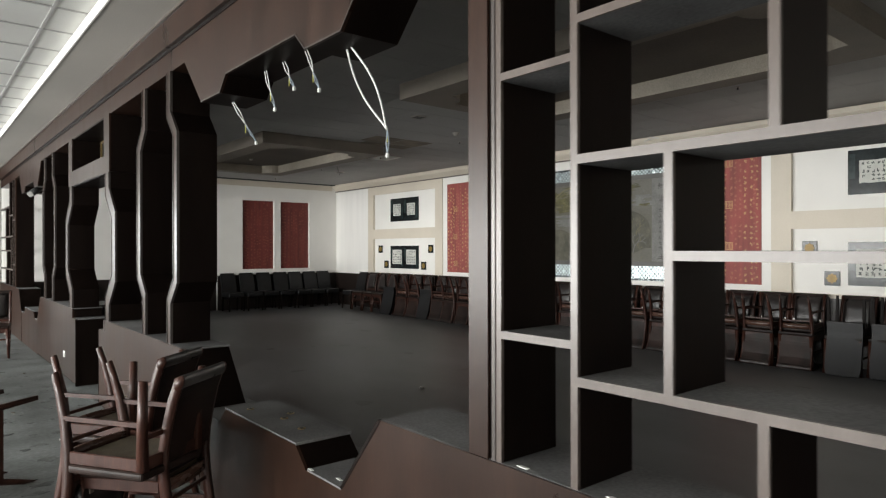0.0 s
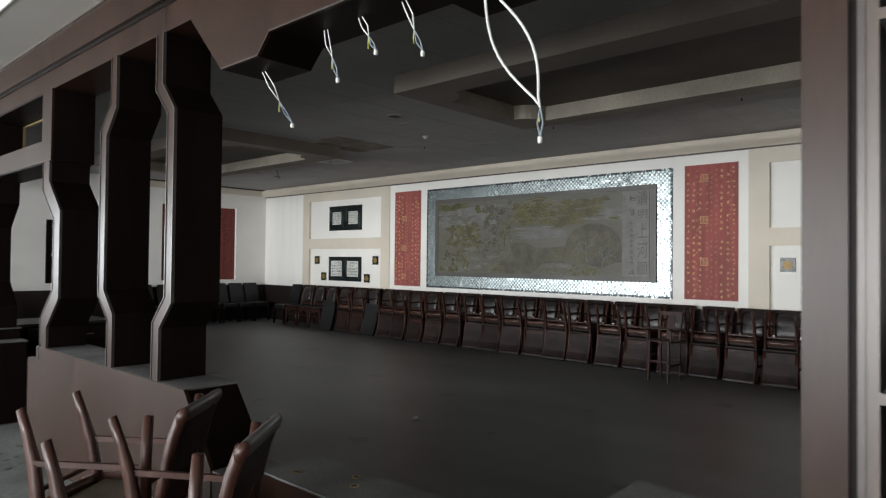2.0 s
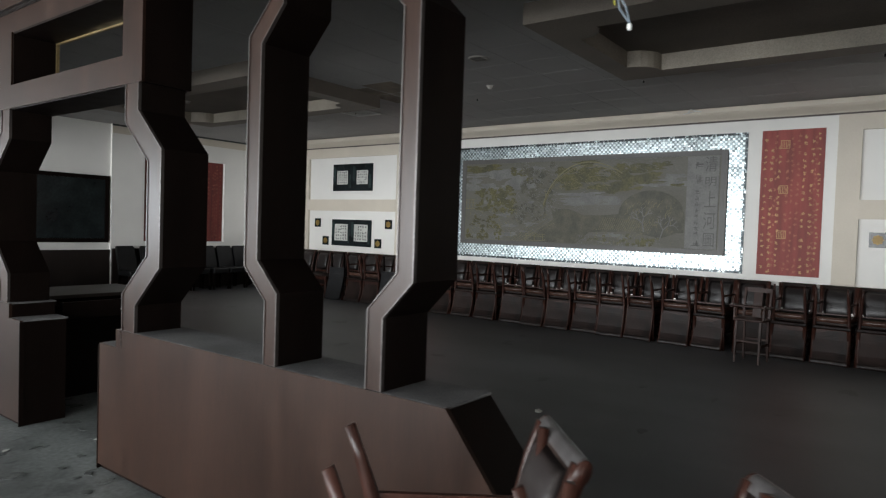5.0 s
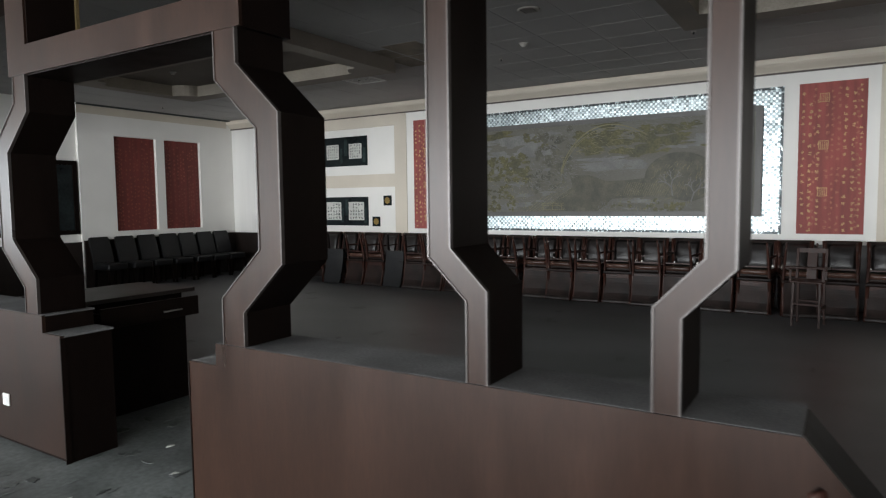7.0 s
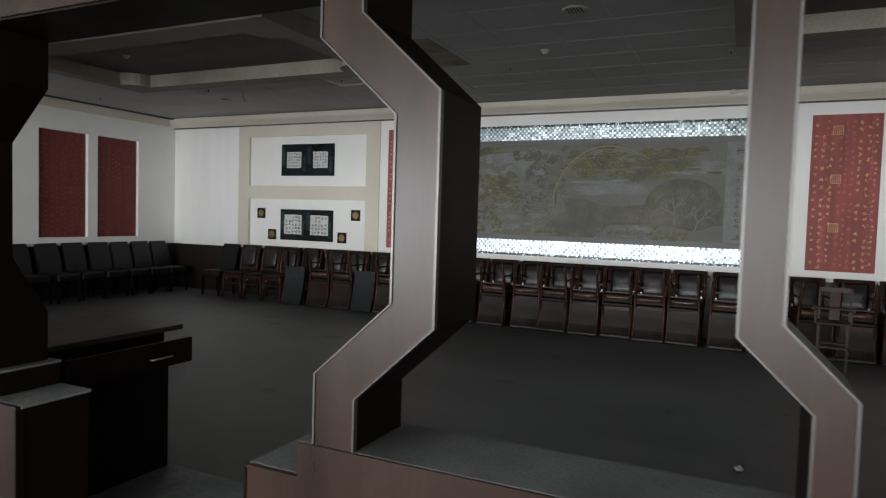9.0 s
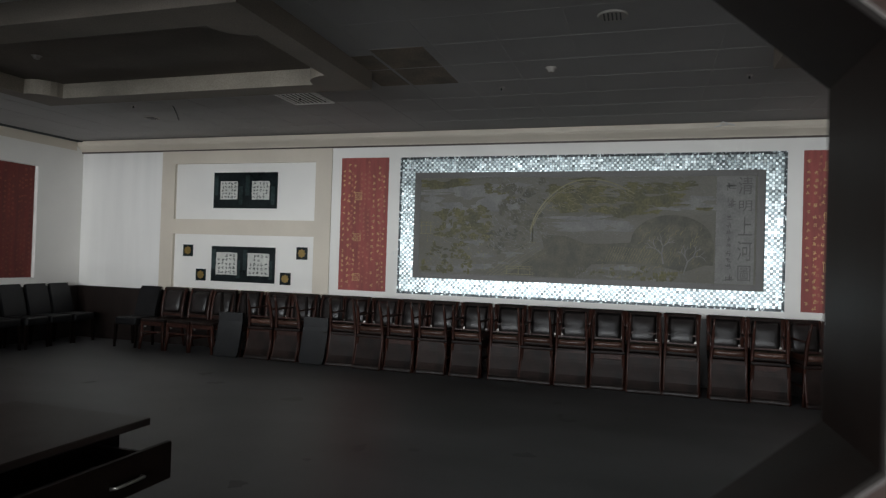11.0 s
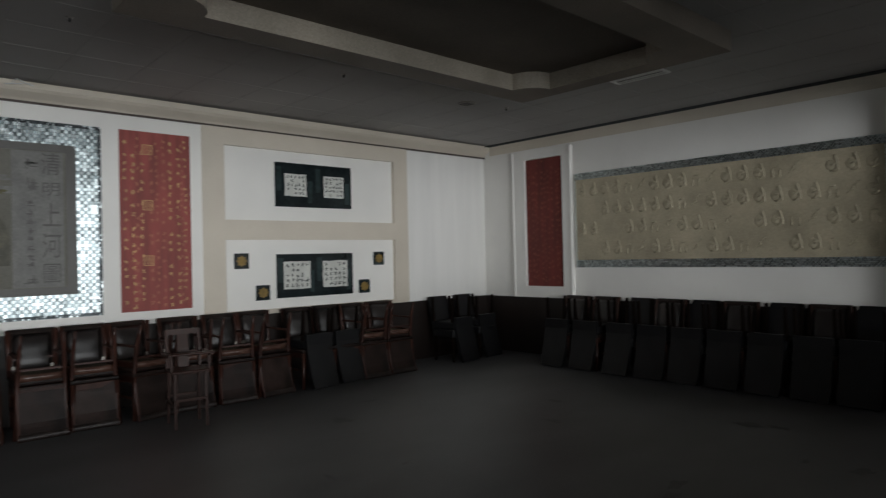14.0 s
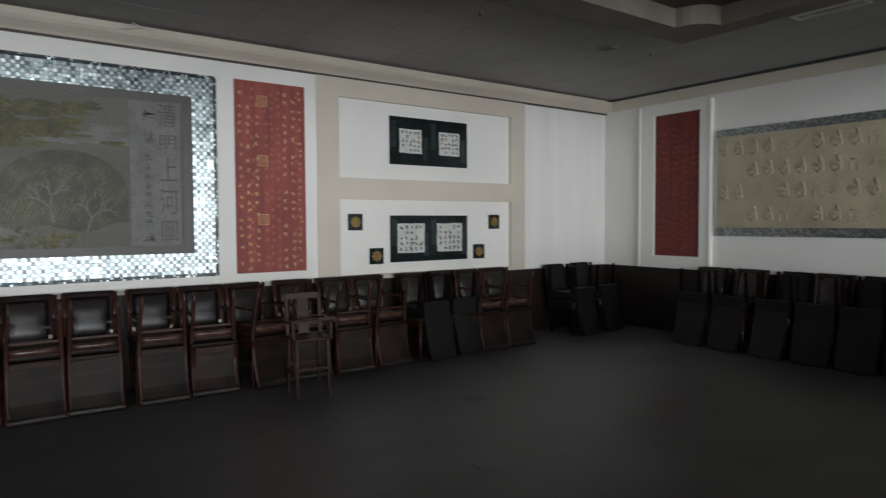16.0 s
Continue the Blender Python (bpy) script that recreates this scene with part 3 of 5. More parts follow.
    lay = [  # y0, y1, z0, z1
        (1.615, 1.64, 0.892, 2.90), (1.305, 1.33, 0.892, 2.90), (1.33, 1.615, 2.13, 2.155), (1.33, 1.615, 1.295, 1.32),
        (end, 1.305, 1.83, 1.857), (end, 1.005, 1.555, 1.58), (1.005, 1.03, 1.217, 1.83), (end, 1.305, 1.19, 1.217),
        (0.745, 0.77, 1.857, 2.90), (0.77, 0.795, 0.892, 1.19), (0.77, 1.305, 2.235, 2.26), (0.30, 0.325, 1.217, 1.555),
        (0.10, 0.125, 1.58, 1.83), (0.10, 0.125, 0.892, 1.19), (end, 0.745, 2.42, 2.445), (0.10, 0.125, 1.857, 2.42)]
    for y0, y1, z0, z1 in lay:
        a, b = sorted((mirror_y(y0), mirror_y(y1)) if flip else (y0, y1))
        upright = z1 - z0 > 0.1
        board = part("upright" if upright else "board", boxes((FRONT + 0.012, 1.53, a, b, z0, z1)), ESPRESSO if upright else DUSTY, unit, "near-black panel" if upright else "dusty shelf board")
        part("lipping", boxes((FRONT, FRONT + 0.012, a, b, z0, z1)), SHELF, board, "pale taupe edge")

# framed light over the passage
transom = thing("transom", "taupe framed open transom above the passage", "transom", kind="structure")
A, B = 6.945, 9.015
for rail, y0, y1, z0, z1 in (("bottom_rail", A, B, 2.34, 2.51), ("stile", A, 7.165, 2.51, 2.90), ("stile", 8.80, B, 2.51, 2.90)):
    board = part(rail, boxes((FRONT - 0.006, FRONT + 0.012, y0, y1, z0, z1)), TAUPE, transom, "taupe laminate face")
    part("core", boxes((FRONT + 0.012, 1.57, y0 + 0.003, y1 - 0.003, z0, z1)), ESPRESSO, board, "near-black back")
part("top_lining", boxes((FRONT + 0.006, 1.57, 7.177, 8.788, 2.885, 2.90)), ESPRESSO, transom)
part("bottom_lining", boxes((FRONT + 0.006, 1.57, 7.177, 8.788, 2.51, 2.516)), ESPRESSO, transom)
part("side_lining", boxes((FRONT + 0.006, 1.57, 7.165, 7.177, 2.51, 2.90)), ESPRESSO, transom)
part("side_lining", boxes((FRONT + 0.006, 1.57, 8.788, 8.80, 2.51, 2.90)), ESPRESSO, transom)
part("inner_trim", boxes((1.555, 1.575, 8.770, 8.788, 2.516, 2.885)), BRASS, transom, "thin brass back edge")
part("inner_trim", boxes((1.555, 1.575, 7.177, 8.77, 2.516, 2.53)), BRASS, transom)
part("inner_trim", boxes((1.555, 1.575, 7.177, 8.77, 2.872, 2.885)), BRASS, transom)
part("underside", boxes((FRONT + 0.01, 1.57, 7.0, 8.96, 2.333, 2.34)), ESPRESSO, transom)

outlet = thing("wall_socket", "small white plastic socket on the low wall", "socket")
part("plate", soft_box(FRONT - 0.022, FRONT - 0.010, 9.235, 9.315, 0.255, 0.335, 0.004, 1), PLASTIC, outlet)
part("insert", boxes((FRONT - 0.024, FRONT - 0.0215, 9.255, 9.295, 0.275, 0.315)), TBAR, outlet)

# ---- mural with mirror mosaic frame ----
mural = thing("mural", "large etched grey landscape mural in a mirror mosaic frame", "mural")
MY0, MY1, MZ0, MZ1 = 5.41, 10.66, 1.04, 3.085
IY0, IY1, IZ0, IZ1 = 5.665, 10.405, 1.285, 2.85
part("backing", boxes((9.424, 9.435, MY0, MY1, MZ0, MZ1)), GROUT, mural)
rng = random.Random(5)


def mirror_chip(into, x, y, z, hy, hz, tilt):
    """One small mirror, set a little askew."""
    a, b = rng.gauss(0, tilt), rng.gauss(0, tilt)
    low, high = [], []
    for sy, sz in ((-1, -1), (1, -1), (1, 1), (-1, 1)):
        dy, dz = sy * hy, sz * hz
        high.append(into.verts.new((x - 0.004 + a * dy + b * dz, y + dy, z + dz)))
        low.append(into.verts.new((x + 0.003, y + dy, z + dz)))
    into.faces.new(high)
    for j in range(4):
        into.faces.new((low[j], low[(j + 1) % 4], high[(j + 1) % 4], high[j]))


def mosaic(y0, y1, z0, z1, hole, pitch, x, tilt, checker=0.9, fine_edge=True):
    """A chequer of silver and smoked mirrors; the outer row is cut into small dark chips."""
    bright, dark, edging = bmesh.new(), bmesh.new(), bmesh.new()
    ny, nz = round((y1 - y0) / pitch), round((z1 - z0) / pitch)
    py, pz = (y1 - y0) / ny, (z1 - z0) / nz
    for i in range(ny):
        for k in range(nz):
            y, z = y0 + (i + 0.5) * py, z0 + (k + 0.5) * pz
            if hole and hole[0] < y < hole[1] and hole[2] < z < hole[3]:
                continue
            if fine_edge and min(i, k, ny - 1 - i, nz - 1 - k) < 1:
                for sy in (-0.25, 0.25):
                    for sz in (-0.25, 0.25):
                        mirror_chip(bright if rng.random() < 0.15 else edging, x, y + sy * py, z + sz * pz, 0.21 * py, 0.21 * pz, tilt * 2)
                continue
            into = dark if (i + k) % 2 and rng.random() < checker else bright
            mirror_chip(into, x, y, z, 0.45 * py, 0.45 * pz, tilt)
    return bright, dark, edging


bright, dark, edging = mosaic(MY0, MY1, MZ0, MZ1, (IY0, IY1, IZ0, IZ1), 0.035, 9.423, 0.022)
tagged(part("mirror_tiles", bright, MIRROR, mural, "small silver mirror tiles"), kind="stuff")
tagged(part("dark_tiles", dark, MIRROR_DARK, mural, "small smoked mirror tiles"), kind="stuff")
tagged(part("edge_chip", edging, MIRROR_BLACK, mural, "small black mirror chips round the rim"), kind="stuff")
panel = part("etched_panel", boxes((9.405, 9.424, IY0 + 0.09, IY1 - 0.09, IZ0 + 0.08, IZ1 - 0.08)), MURAL, mural, "etched grey and olive river landscape")
border = part("border", boxes((9.40, 9.424, IY0, IY0 + 0.09, IZ0, IZ1), (9.40, 9.424, IY1 - 0.09, IY1, IZ0, IZ1), (9.40, 9.424, IY0 + 0.09, IY1 - 0.09, IZ0, IZ0 + 0.08), (9.40, 9.424, IY0 + 0.09, IY1 - 0.09, IZ1 - 0.08, IZ1)), MURAL_EDGE, mural, "plain grey border")


def blob(bm, y, z, ry, rz, x, seed, n=22, rough=0.35):
    """A flat ragged patch with a little thickness."""
    pts = []
    for k in range(n):
        a = 2 * math.pi * k / n
        r = 1 + rough * (noise.noise((math.cos(a) * 1.7 + seed, math.sin(a) * 1.7, seed * 0.7)) * 1.6)
        pts.append((y + ry * r * math.cos(a), z + rz * r * math.sin(a)))
    return prism(bm, pts, x, x + 0.004)


def my(u):
    return IY1 - u * (IY1 - IY0)


def mz(v):
    return IZ1 - v * (IZ1 - IZ0)


def strokes(bm, n, u0, u1, v0, v1, size, lean, x, w=0.0022):
    """Short etched strokes scattered over a field of the picture."""
    for i in range(n):
        u, v = rng.uniform(u0, u1), rng.uniform(v0, v1)
        s, a = size * rng.uniform(0.4, 1.3), lean + rng.gauss(0, 0.35)
        y, z = my(u), mz(v)
        sweep(bm, [(x, y - s * math.sin(a), z - s * math.cos(a)), (x, y + s * 0.1, z), (x, y + s * math.sin(a), z + s * math.cos(a))], w * rng.uniform(0.6, 1.5), 0.0015, (0, math.cos(a), -math.sin(a)))


layer = 9.4049


def patches(bm, n, u0, u1, v0, v1, wide, tall, seed):
    global layer
    for i in range(n):
        layer -= 0.000006
        blob(bm, my(rng.uniform(u0, u1)), mz(rng.uniform(v0, v1)), wide * rng.uniform(0.4, 1.3), tall * rng.uniform(0.4, 1.3), layer, seed + i * 1.37, 18, 0.55)


mist = bmesh.new()
patches(mist, 16, 0.05, 0.30, 0.14, 0.34, 0.30, 0.06, 3.1)
patches(mist, 14, 0.06, 0.34, 0.45, 0.92, 0.14, 0.04, 9.3)
patches(mist, 16, 0.43, 0.66, 0.38, 0.54, 0.24, 0.04, 21.7)
patches(mist, 8, 0.72, 0.85, 0.22, 0.33, 0.18, 0.035, 33.9)
patches(mist, 10, 0.52, 0.74, 0.83, 0.93, 0.12, 0.025, 41.3)
tagged(part("water_band", mist, PALE, panel, "pale mist and water bands"), kind="stuff")
far = bmesh.new()
patches(far, 7, 0.03, 0.20, 0.07, 0.13, 0.26, 0.04, 51.3)
patches(far, 14, 0.43, 0.60, 0.14, 0.36, 0.16, 0.06, 61.7)
patches(far, 20, 0.52, 0.80, 0.07, 0.27, 0.22, 0.05, 71.9)
patches(far, 8, 0.54, 0.70, 0.29, 0.40, 0.16, 0.04, 75.3)
patches(far, 7, 0.23, 0.31, 0.12, 0.27, 0.10, 0.05, 77.7)
patches(far, 8, 0.66, 0.85, 0.26, 0.36, 0.14, 0.03, 81.1)
tagged(part("hill_band", far, OLIVE, panel, "olive far banks"), kind="stuff")
clumps = bmesh.new()
patches(clumps, 60, 0.08, 0.24, 0.34, 0.62, 0.07, 0.045, 91.3)
patches(clumps, 34, 0.03, 0.18, 0.66, 0.93, 0.05, 0.04, 101.7)
patches(clumps, 30, 0.50, 0.80, 0.84, 0.94, 0.04, 0.03, 111.7)
tagged(part("tree_clump", clumps, OLIVE, panel, "olive tree clumps"), kind="stuff")
wood = bmesh.new()
patches(wood, 40, 0.27, 0.40, 0.08, 0.52, 0.06, 0.05, 121.1)
patches(wood, 26, 0.24, 0.36, 0.52, 0.74, 0.05, 0.03, 131.1)
tagged(part("dark_foliage", wood, SHADE, panel, "shaded foliage"), kind="stuff")
roofs = bmesh.new()
hill = [(my(0.765) + 0.52 * math.cos(a) * (1 + 0.05 * math.sin(3 * a)), mz(0.80) + 0.66 * max(0.0, math.sin(a)) ** 0.6) for a in [math.pi * k / 24 for k in range(25)]]
prism(roofs, hill, 9.4030, 9.41)
prism(roofs, [(my(0.40), mz(0.57)), (my(0.47), mz(0.575)), (my(0.53), mz(0.64)), (my(0.60), mz(0.635)), (my(0.66), mz(0.62)), (my(0.70), mz(0.66)), (my(0.855), mz(0.70)), (my(0.855), mz(0.80)), (my(0.80), mz(0.86)), (my(0.70), mz(0.80)), (my(0.55), mz(0.82)), (my(0.50), mz(0.945)), (my(0.30), mz(0.945)), (my(0.36), mz(0.80)), (my(0.41), mz(0.69))], 9.4027, 9.41)
tagged(part("hill_and_roof", roofs, SHADE, panel, "shaded round hill and long roof"), kind="stuff")
lines = bmesh.new()
for dv, w in ((0.0, 0.010), (0.032, 0.005), (0.048, 0.003)):
    tube(lines, [(9.4015, my(0.367 + 0.295 * q), mz(0.53 + dv - 1.30 * q ** 0.75 * (1 - 0.745 * q ** 0.85))) for q in [k / 26 for k in range(27)]], w, 4)
for u, v, w, h in ((0.025, 0.47, 0.03, 0.11), (0.375, 0.38, 0.0, 0.26), (0.30, 0.86, 0.07, 0.07)):
    for uu in (u, u + w * 0.5, u + w):
        sweep(lines, [(9.4012, my(uu), mz(v)), (9.4012, my(uu), mz(v + h))], 0.003, 0.003)
    for q in (0.0, 0.3, 1.0):
        sweep(lines, [(9.4012, my(u - 0.006), mz(v + h * q)), (9.4012, my(u + w + 0.008), mz(v + h * q))], 0.003, 0.003, (0, 0, 1))
for k in range(5):
    sweep(lines, [(9.4012, my(0.235 + 0.012 * k), mz(0.945)), (9.4012, my(0.375 + 0.010 * k), mz(0.61 + 0.03 * k))], 0.0025, 0.003)
for s in (-1, 1):
    sweep(lines, [(9.4011, my(0.335), mz(0.84)), (9.4011, my(0.335 + s * 0.05), mz(0.93))], 0.003, 0.003)
tagged(part("bridge_line", lines, MURAL_GILT, panel, "gilt bridge and pavilion lines"), kind="stuff")
etch = bmesh.new()
strokes(etch, 330, 0.24, 0.42, 0.06, 0.70, 0.022, 0.9, 9.4009, 0.0034)
strokes(etch, 90, 0.05, 0.22, 0.60, 0.92, 0.024, 1.3, 9.4009, 0.0030)
strokes(etch, 120, 0.60, 0.85, 0.05, 0.20, 0.03, 1.3, 9.4009)
strokes(etch, 110, 0.50, 0.80, 0.84, 0.94, 0.018, 0.1, 9.4009)
strokes(etch, 90, 0.20, 0.34, 0.60, 0.85, 0.03, 1.4, 9.4009)
strokes(etch, 70, 0.40, 0.66, 0.38, 0.58, 0.06, 1.55, 9.4009, 0.0016)
tagged(part("pale_stroke", etch, PALE, panel, "fine pale etched strokes"), kind="stuff")
etch = bmesh.new()
for k in range(26):
    u = 0.585 + 0.0072 * k
    sweep(etch, [(9.4008, my(u), mz(0.79)), (9.4008, my(u + 0.018), mz(0.655 + 0.0016 * k))], 0.0022, 0.0015)
strokes(etch, 150, 0.04, 0.26, 0.34, 0.92, 0.02, 0.6, 9.4007)
strokes(etch, 120, 0.42, 0.62, 0.13, 0.36, 0.03, 1.2, 9.4007)
strokes(etch, 90, 0.68, 0.845, 0.48, 0.74, 0.03, -0.5, 9.4007)
strokes(etch, 70, 0.56, 0.84, 0.75, 0.93, 0.025, -0.6, 9.4007)
tagged(part("olive_stroke", etch, MURAL_GILT, panel, "fine olive etched strokes"), kind="stuff")
twigs = bmesh.new()


def branch(y, z, a, length, depth):
    y2, z2 = y + length * math.sin(a), z + length * math.cos(a)
    sweep(twigs, [(9.4004, y, z), (9.4004, y2, z2)], 0.0016 * depth + 0.001, 0.002, (0, math.cos(a), -math.sin(a)))
    if depth > 1:
        for s in (-1, 1):
            branch(y2, z2, a + s * rng.uniform(0.3, 0.75), length * rng.uniform(0.6, 0.85), depth - 1)


for u, v in ((0.80, 0.86), (0.745, 0.80)):
    branch(my(u), mz(v), rng.uniform(-0.3, 0.3), 0.14, 5)
tagged(part("bare_tree", twigs, PALE, panel, "pale bare branches"), kind="stuff")
part("title_strip", boxes((9.3995, 9.412, my(0.976), my(0.879), mz(0.945), mz(0.055))), PALE, panel, "paler strip behind columns of script")


def glyph(bm, y, z, size, x, r, strokes=5, w=0.09):
    """Plain strokes the size of one written sign."""
    for _ in range(strokes):
        c, d = (r.random() - 0.5) * size * 0.6, (r.random() - 0.5) * size * 0.7
        if r.random() < 0.5:
            box(bm, x - 0.0015, x + 0.002, y + c - size * w * 0.5, y + c + size * w * 0.5, z + d - size * 0.25, z + d + size * 0.25)
        else:
            box(bm, x - 0.0012, x + 0.002, y + c - size * 0.28, y + c + size * 0.28, z + d - size * w * 0.5, z + d + size * w * 0.5)


script = bmesh.new()
for v in [0.40 + 0.058 * k for k in range(8)]:
    glyph(script, my(0.913), mz(v), 0.075, 9.399, rng, 6, 0.13)
for v in (0.13, 0.27, 0.89):
    glyph(script, my(0.914), mz(v), 0.125, 9.399, rng, 10, 0.08)
tagged(part("script_column", script, SCRIPT, panel, "grey columns of small script"), kind="stuff")


def written(sign, size, tall, mat, parent, m, label):
    """One written sign as a thin raised mesh."""
    curve = bpy.data.curves.new("written_sign", "FONT")
    curve.body, curve.size, curve.extrude, curve.align_x, curve.align_y = sign, size, 0.001, "CENTER", "CENTER"
    tmp = bpy.data.objects.new("tmp", curve)
    scene.collection.objects.link(tmp)
    bpy.context.view_layer.update()
    me = bpy.data.meshes.new_from_object(tmp.evaluated_get(bpy.context.evaluated_depsgraph_get()))
    bpy.data.objects.remove(tmp)
    me.materials.clear()
    me.materials.append(mat)
    ob = new("written_sign", me)
    ob.parent, ob.matrix_basis = parent, m @ Matrix.Diagonal((1, tall, 1, 1))
    return tagged(ob, label)


ON_EAST = Matrix(((0, 0, -1, 0), (-1, 0, 0, 0), (0, 1, 0, 0), (0, 0, 0, 1)))
for sign, v, tall in (("\u6e05", 0.145, 1.35), ("\u660e", 0.305, 0.85), ("\u4e0a", 0.485, 1.5), ("\u6cb3", 0.685, 1.5), ("\u5716", 0.865, 1.25)):
    written(sign, 0.185, tall, SCRIPT, panel, Matrix.Translation((9.3985, my(0.952), mz(v))) @ ON_EAST, "large grey title sign")


# ---- red cloth panels with gilt signs ----
def red_panel(name, label, axis, u0, u1, z0, z1, face, out, gilt, seed, seals=()):
    """axis y: hangs on an x-wall; axis x: on a y-wall. out: the way it faces."""
    r = random.Random(seed)
    p = thing(name, label, "wall panel", "red wall panels")

    def lay(bm, a0, a1, b0, b1, d0, d1):
        d0, d1 = sorted((face + out * d0, face + out * d1))
        if axis == "y":
            box(bm, d0, d1, a0, a1, b0, b1)
        else:
            box(bm, a0, a1, d0, d1, b0, b1)
    bm = bmesh.new()
    lay(bm, u0, u1, z0, z1, 0, 0.008)
    part("cloth", bm, RED if seals else RED_DARK, p, "red cloth with a woven stripe")
    wide, faint = u1 - u0, GILT_FAINT if seals else gilt
    for name, mat, columns in (("gilt_lettering", gilt, ((0.08, 0.036), (0.18, 0.044), (0.30, 0.046), (0.70, 0.040), (0.82, 0.046), (0.93, 0.040))), ("rubbed_lettering", faint, ((0.13, 0.036), (0.40, 0.040), (0.49, 0.036), (0.57, 0.044), (0.76, 0.040)))):
        bm = bmesh.new()
        for f, size in columns:
            z = z1 - r.uniform(0.04, 0.3)
            while z > z0 + 0.05:
                u = u0 + f * wide + r.uniform(-0.008, 0.008)
                for _ in range(8):
                    du, dz, h = r.uniform(-0.34, 0.34) * size, r.uniform(-0.38, 0.38) * size, r.uniform(0.16, 0.34) * size
                    t = size * r.uniform(0.05, 0.12)
                    if r.random() < 0.5:
                        lay(bm, u + du - t, u + du + t, z + dz - h, z + dz + h, 0.007, 0.0095)
                    else:
                        lay(bm, u + du - h, u + du + h, z + dz - t, z + dz + t, 0.007, 0.0092)
                z -= size * (r.uniform(1.7, 2.3) if r.random() < 0.7 else r.uniform(3.0, 4.5))
        tagged(part(name, bm, mat, p, "columns of small gilt signs"), kind="stuff")
    if seals:
        for f in seals:
            bm = bmesh.new()
            uc, zc, h = u0 + 0.62 * (u1 - u0), z0 + f * (z1 - z0), 0.058
            lay(bm, uc - h, uc + h, zc - h, zc - h + 0.008, 0.007, 0.0105)
            lay(bm, uc - h, uc + h, zc + h - 0.008, zc + h, 0.007, 0.0105)
            lay(bm, uc - h, uc - h + 0.008, zc - h + 0.008, zc + h - 0.008, 0.007, 0.0105)
            lay(bm, uc + h - 0.008, uc + h, zc - h + 0.008, zc + h - 0.008, 0.007, 0.0105)
            for k in (-1.5, -0.5, 0.5, 1.5):
                lay(bm, uc + k * 0.022 - 0.003, uc + k * 0.022 + 0.003, zc - 0.044, zc + 0.044, 0.007, 0.0105)
            part("seal", bm, gilt, p, "square gilt seal")
    return p


red_panel("red_panel", "tall red cloth panel with columns of gilt signs", "y", 4.44, 5.225, 1.05, 3.09, 9.435, -1, GILT, 1, (0.28, 0.59, 0.90))
red_panel("red_panel", "tall red cloth panel with columns of gilt signs", "y", 10.85, 11.635, 1.05, 3.09, 9.435, -1, GILT, 2, (0.10, 0.40, 0.71))
red_panel("red_panel", "dark red cloth panel in a white niche", "x", 6.61, 7.49, 1.055, 2.905, NORTH + 0.07, -1, GILT_RED, 3)
red_panel("red_panel", "dark red cloth panel in a white niche", "x", 7.70, 8.56, 1.055, 2.905, NORTH + 0.07, -1, GILT_RED, 4)

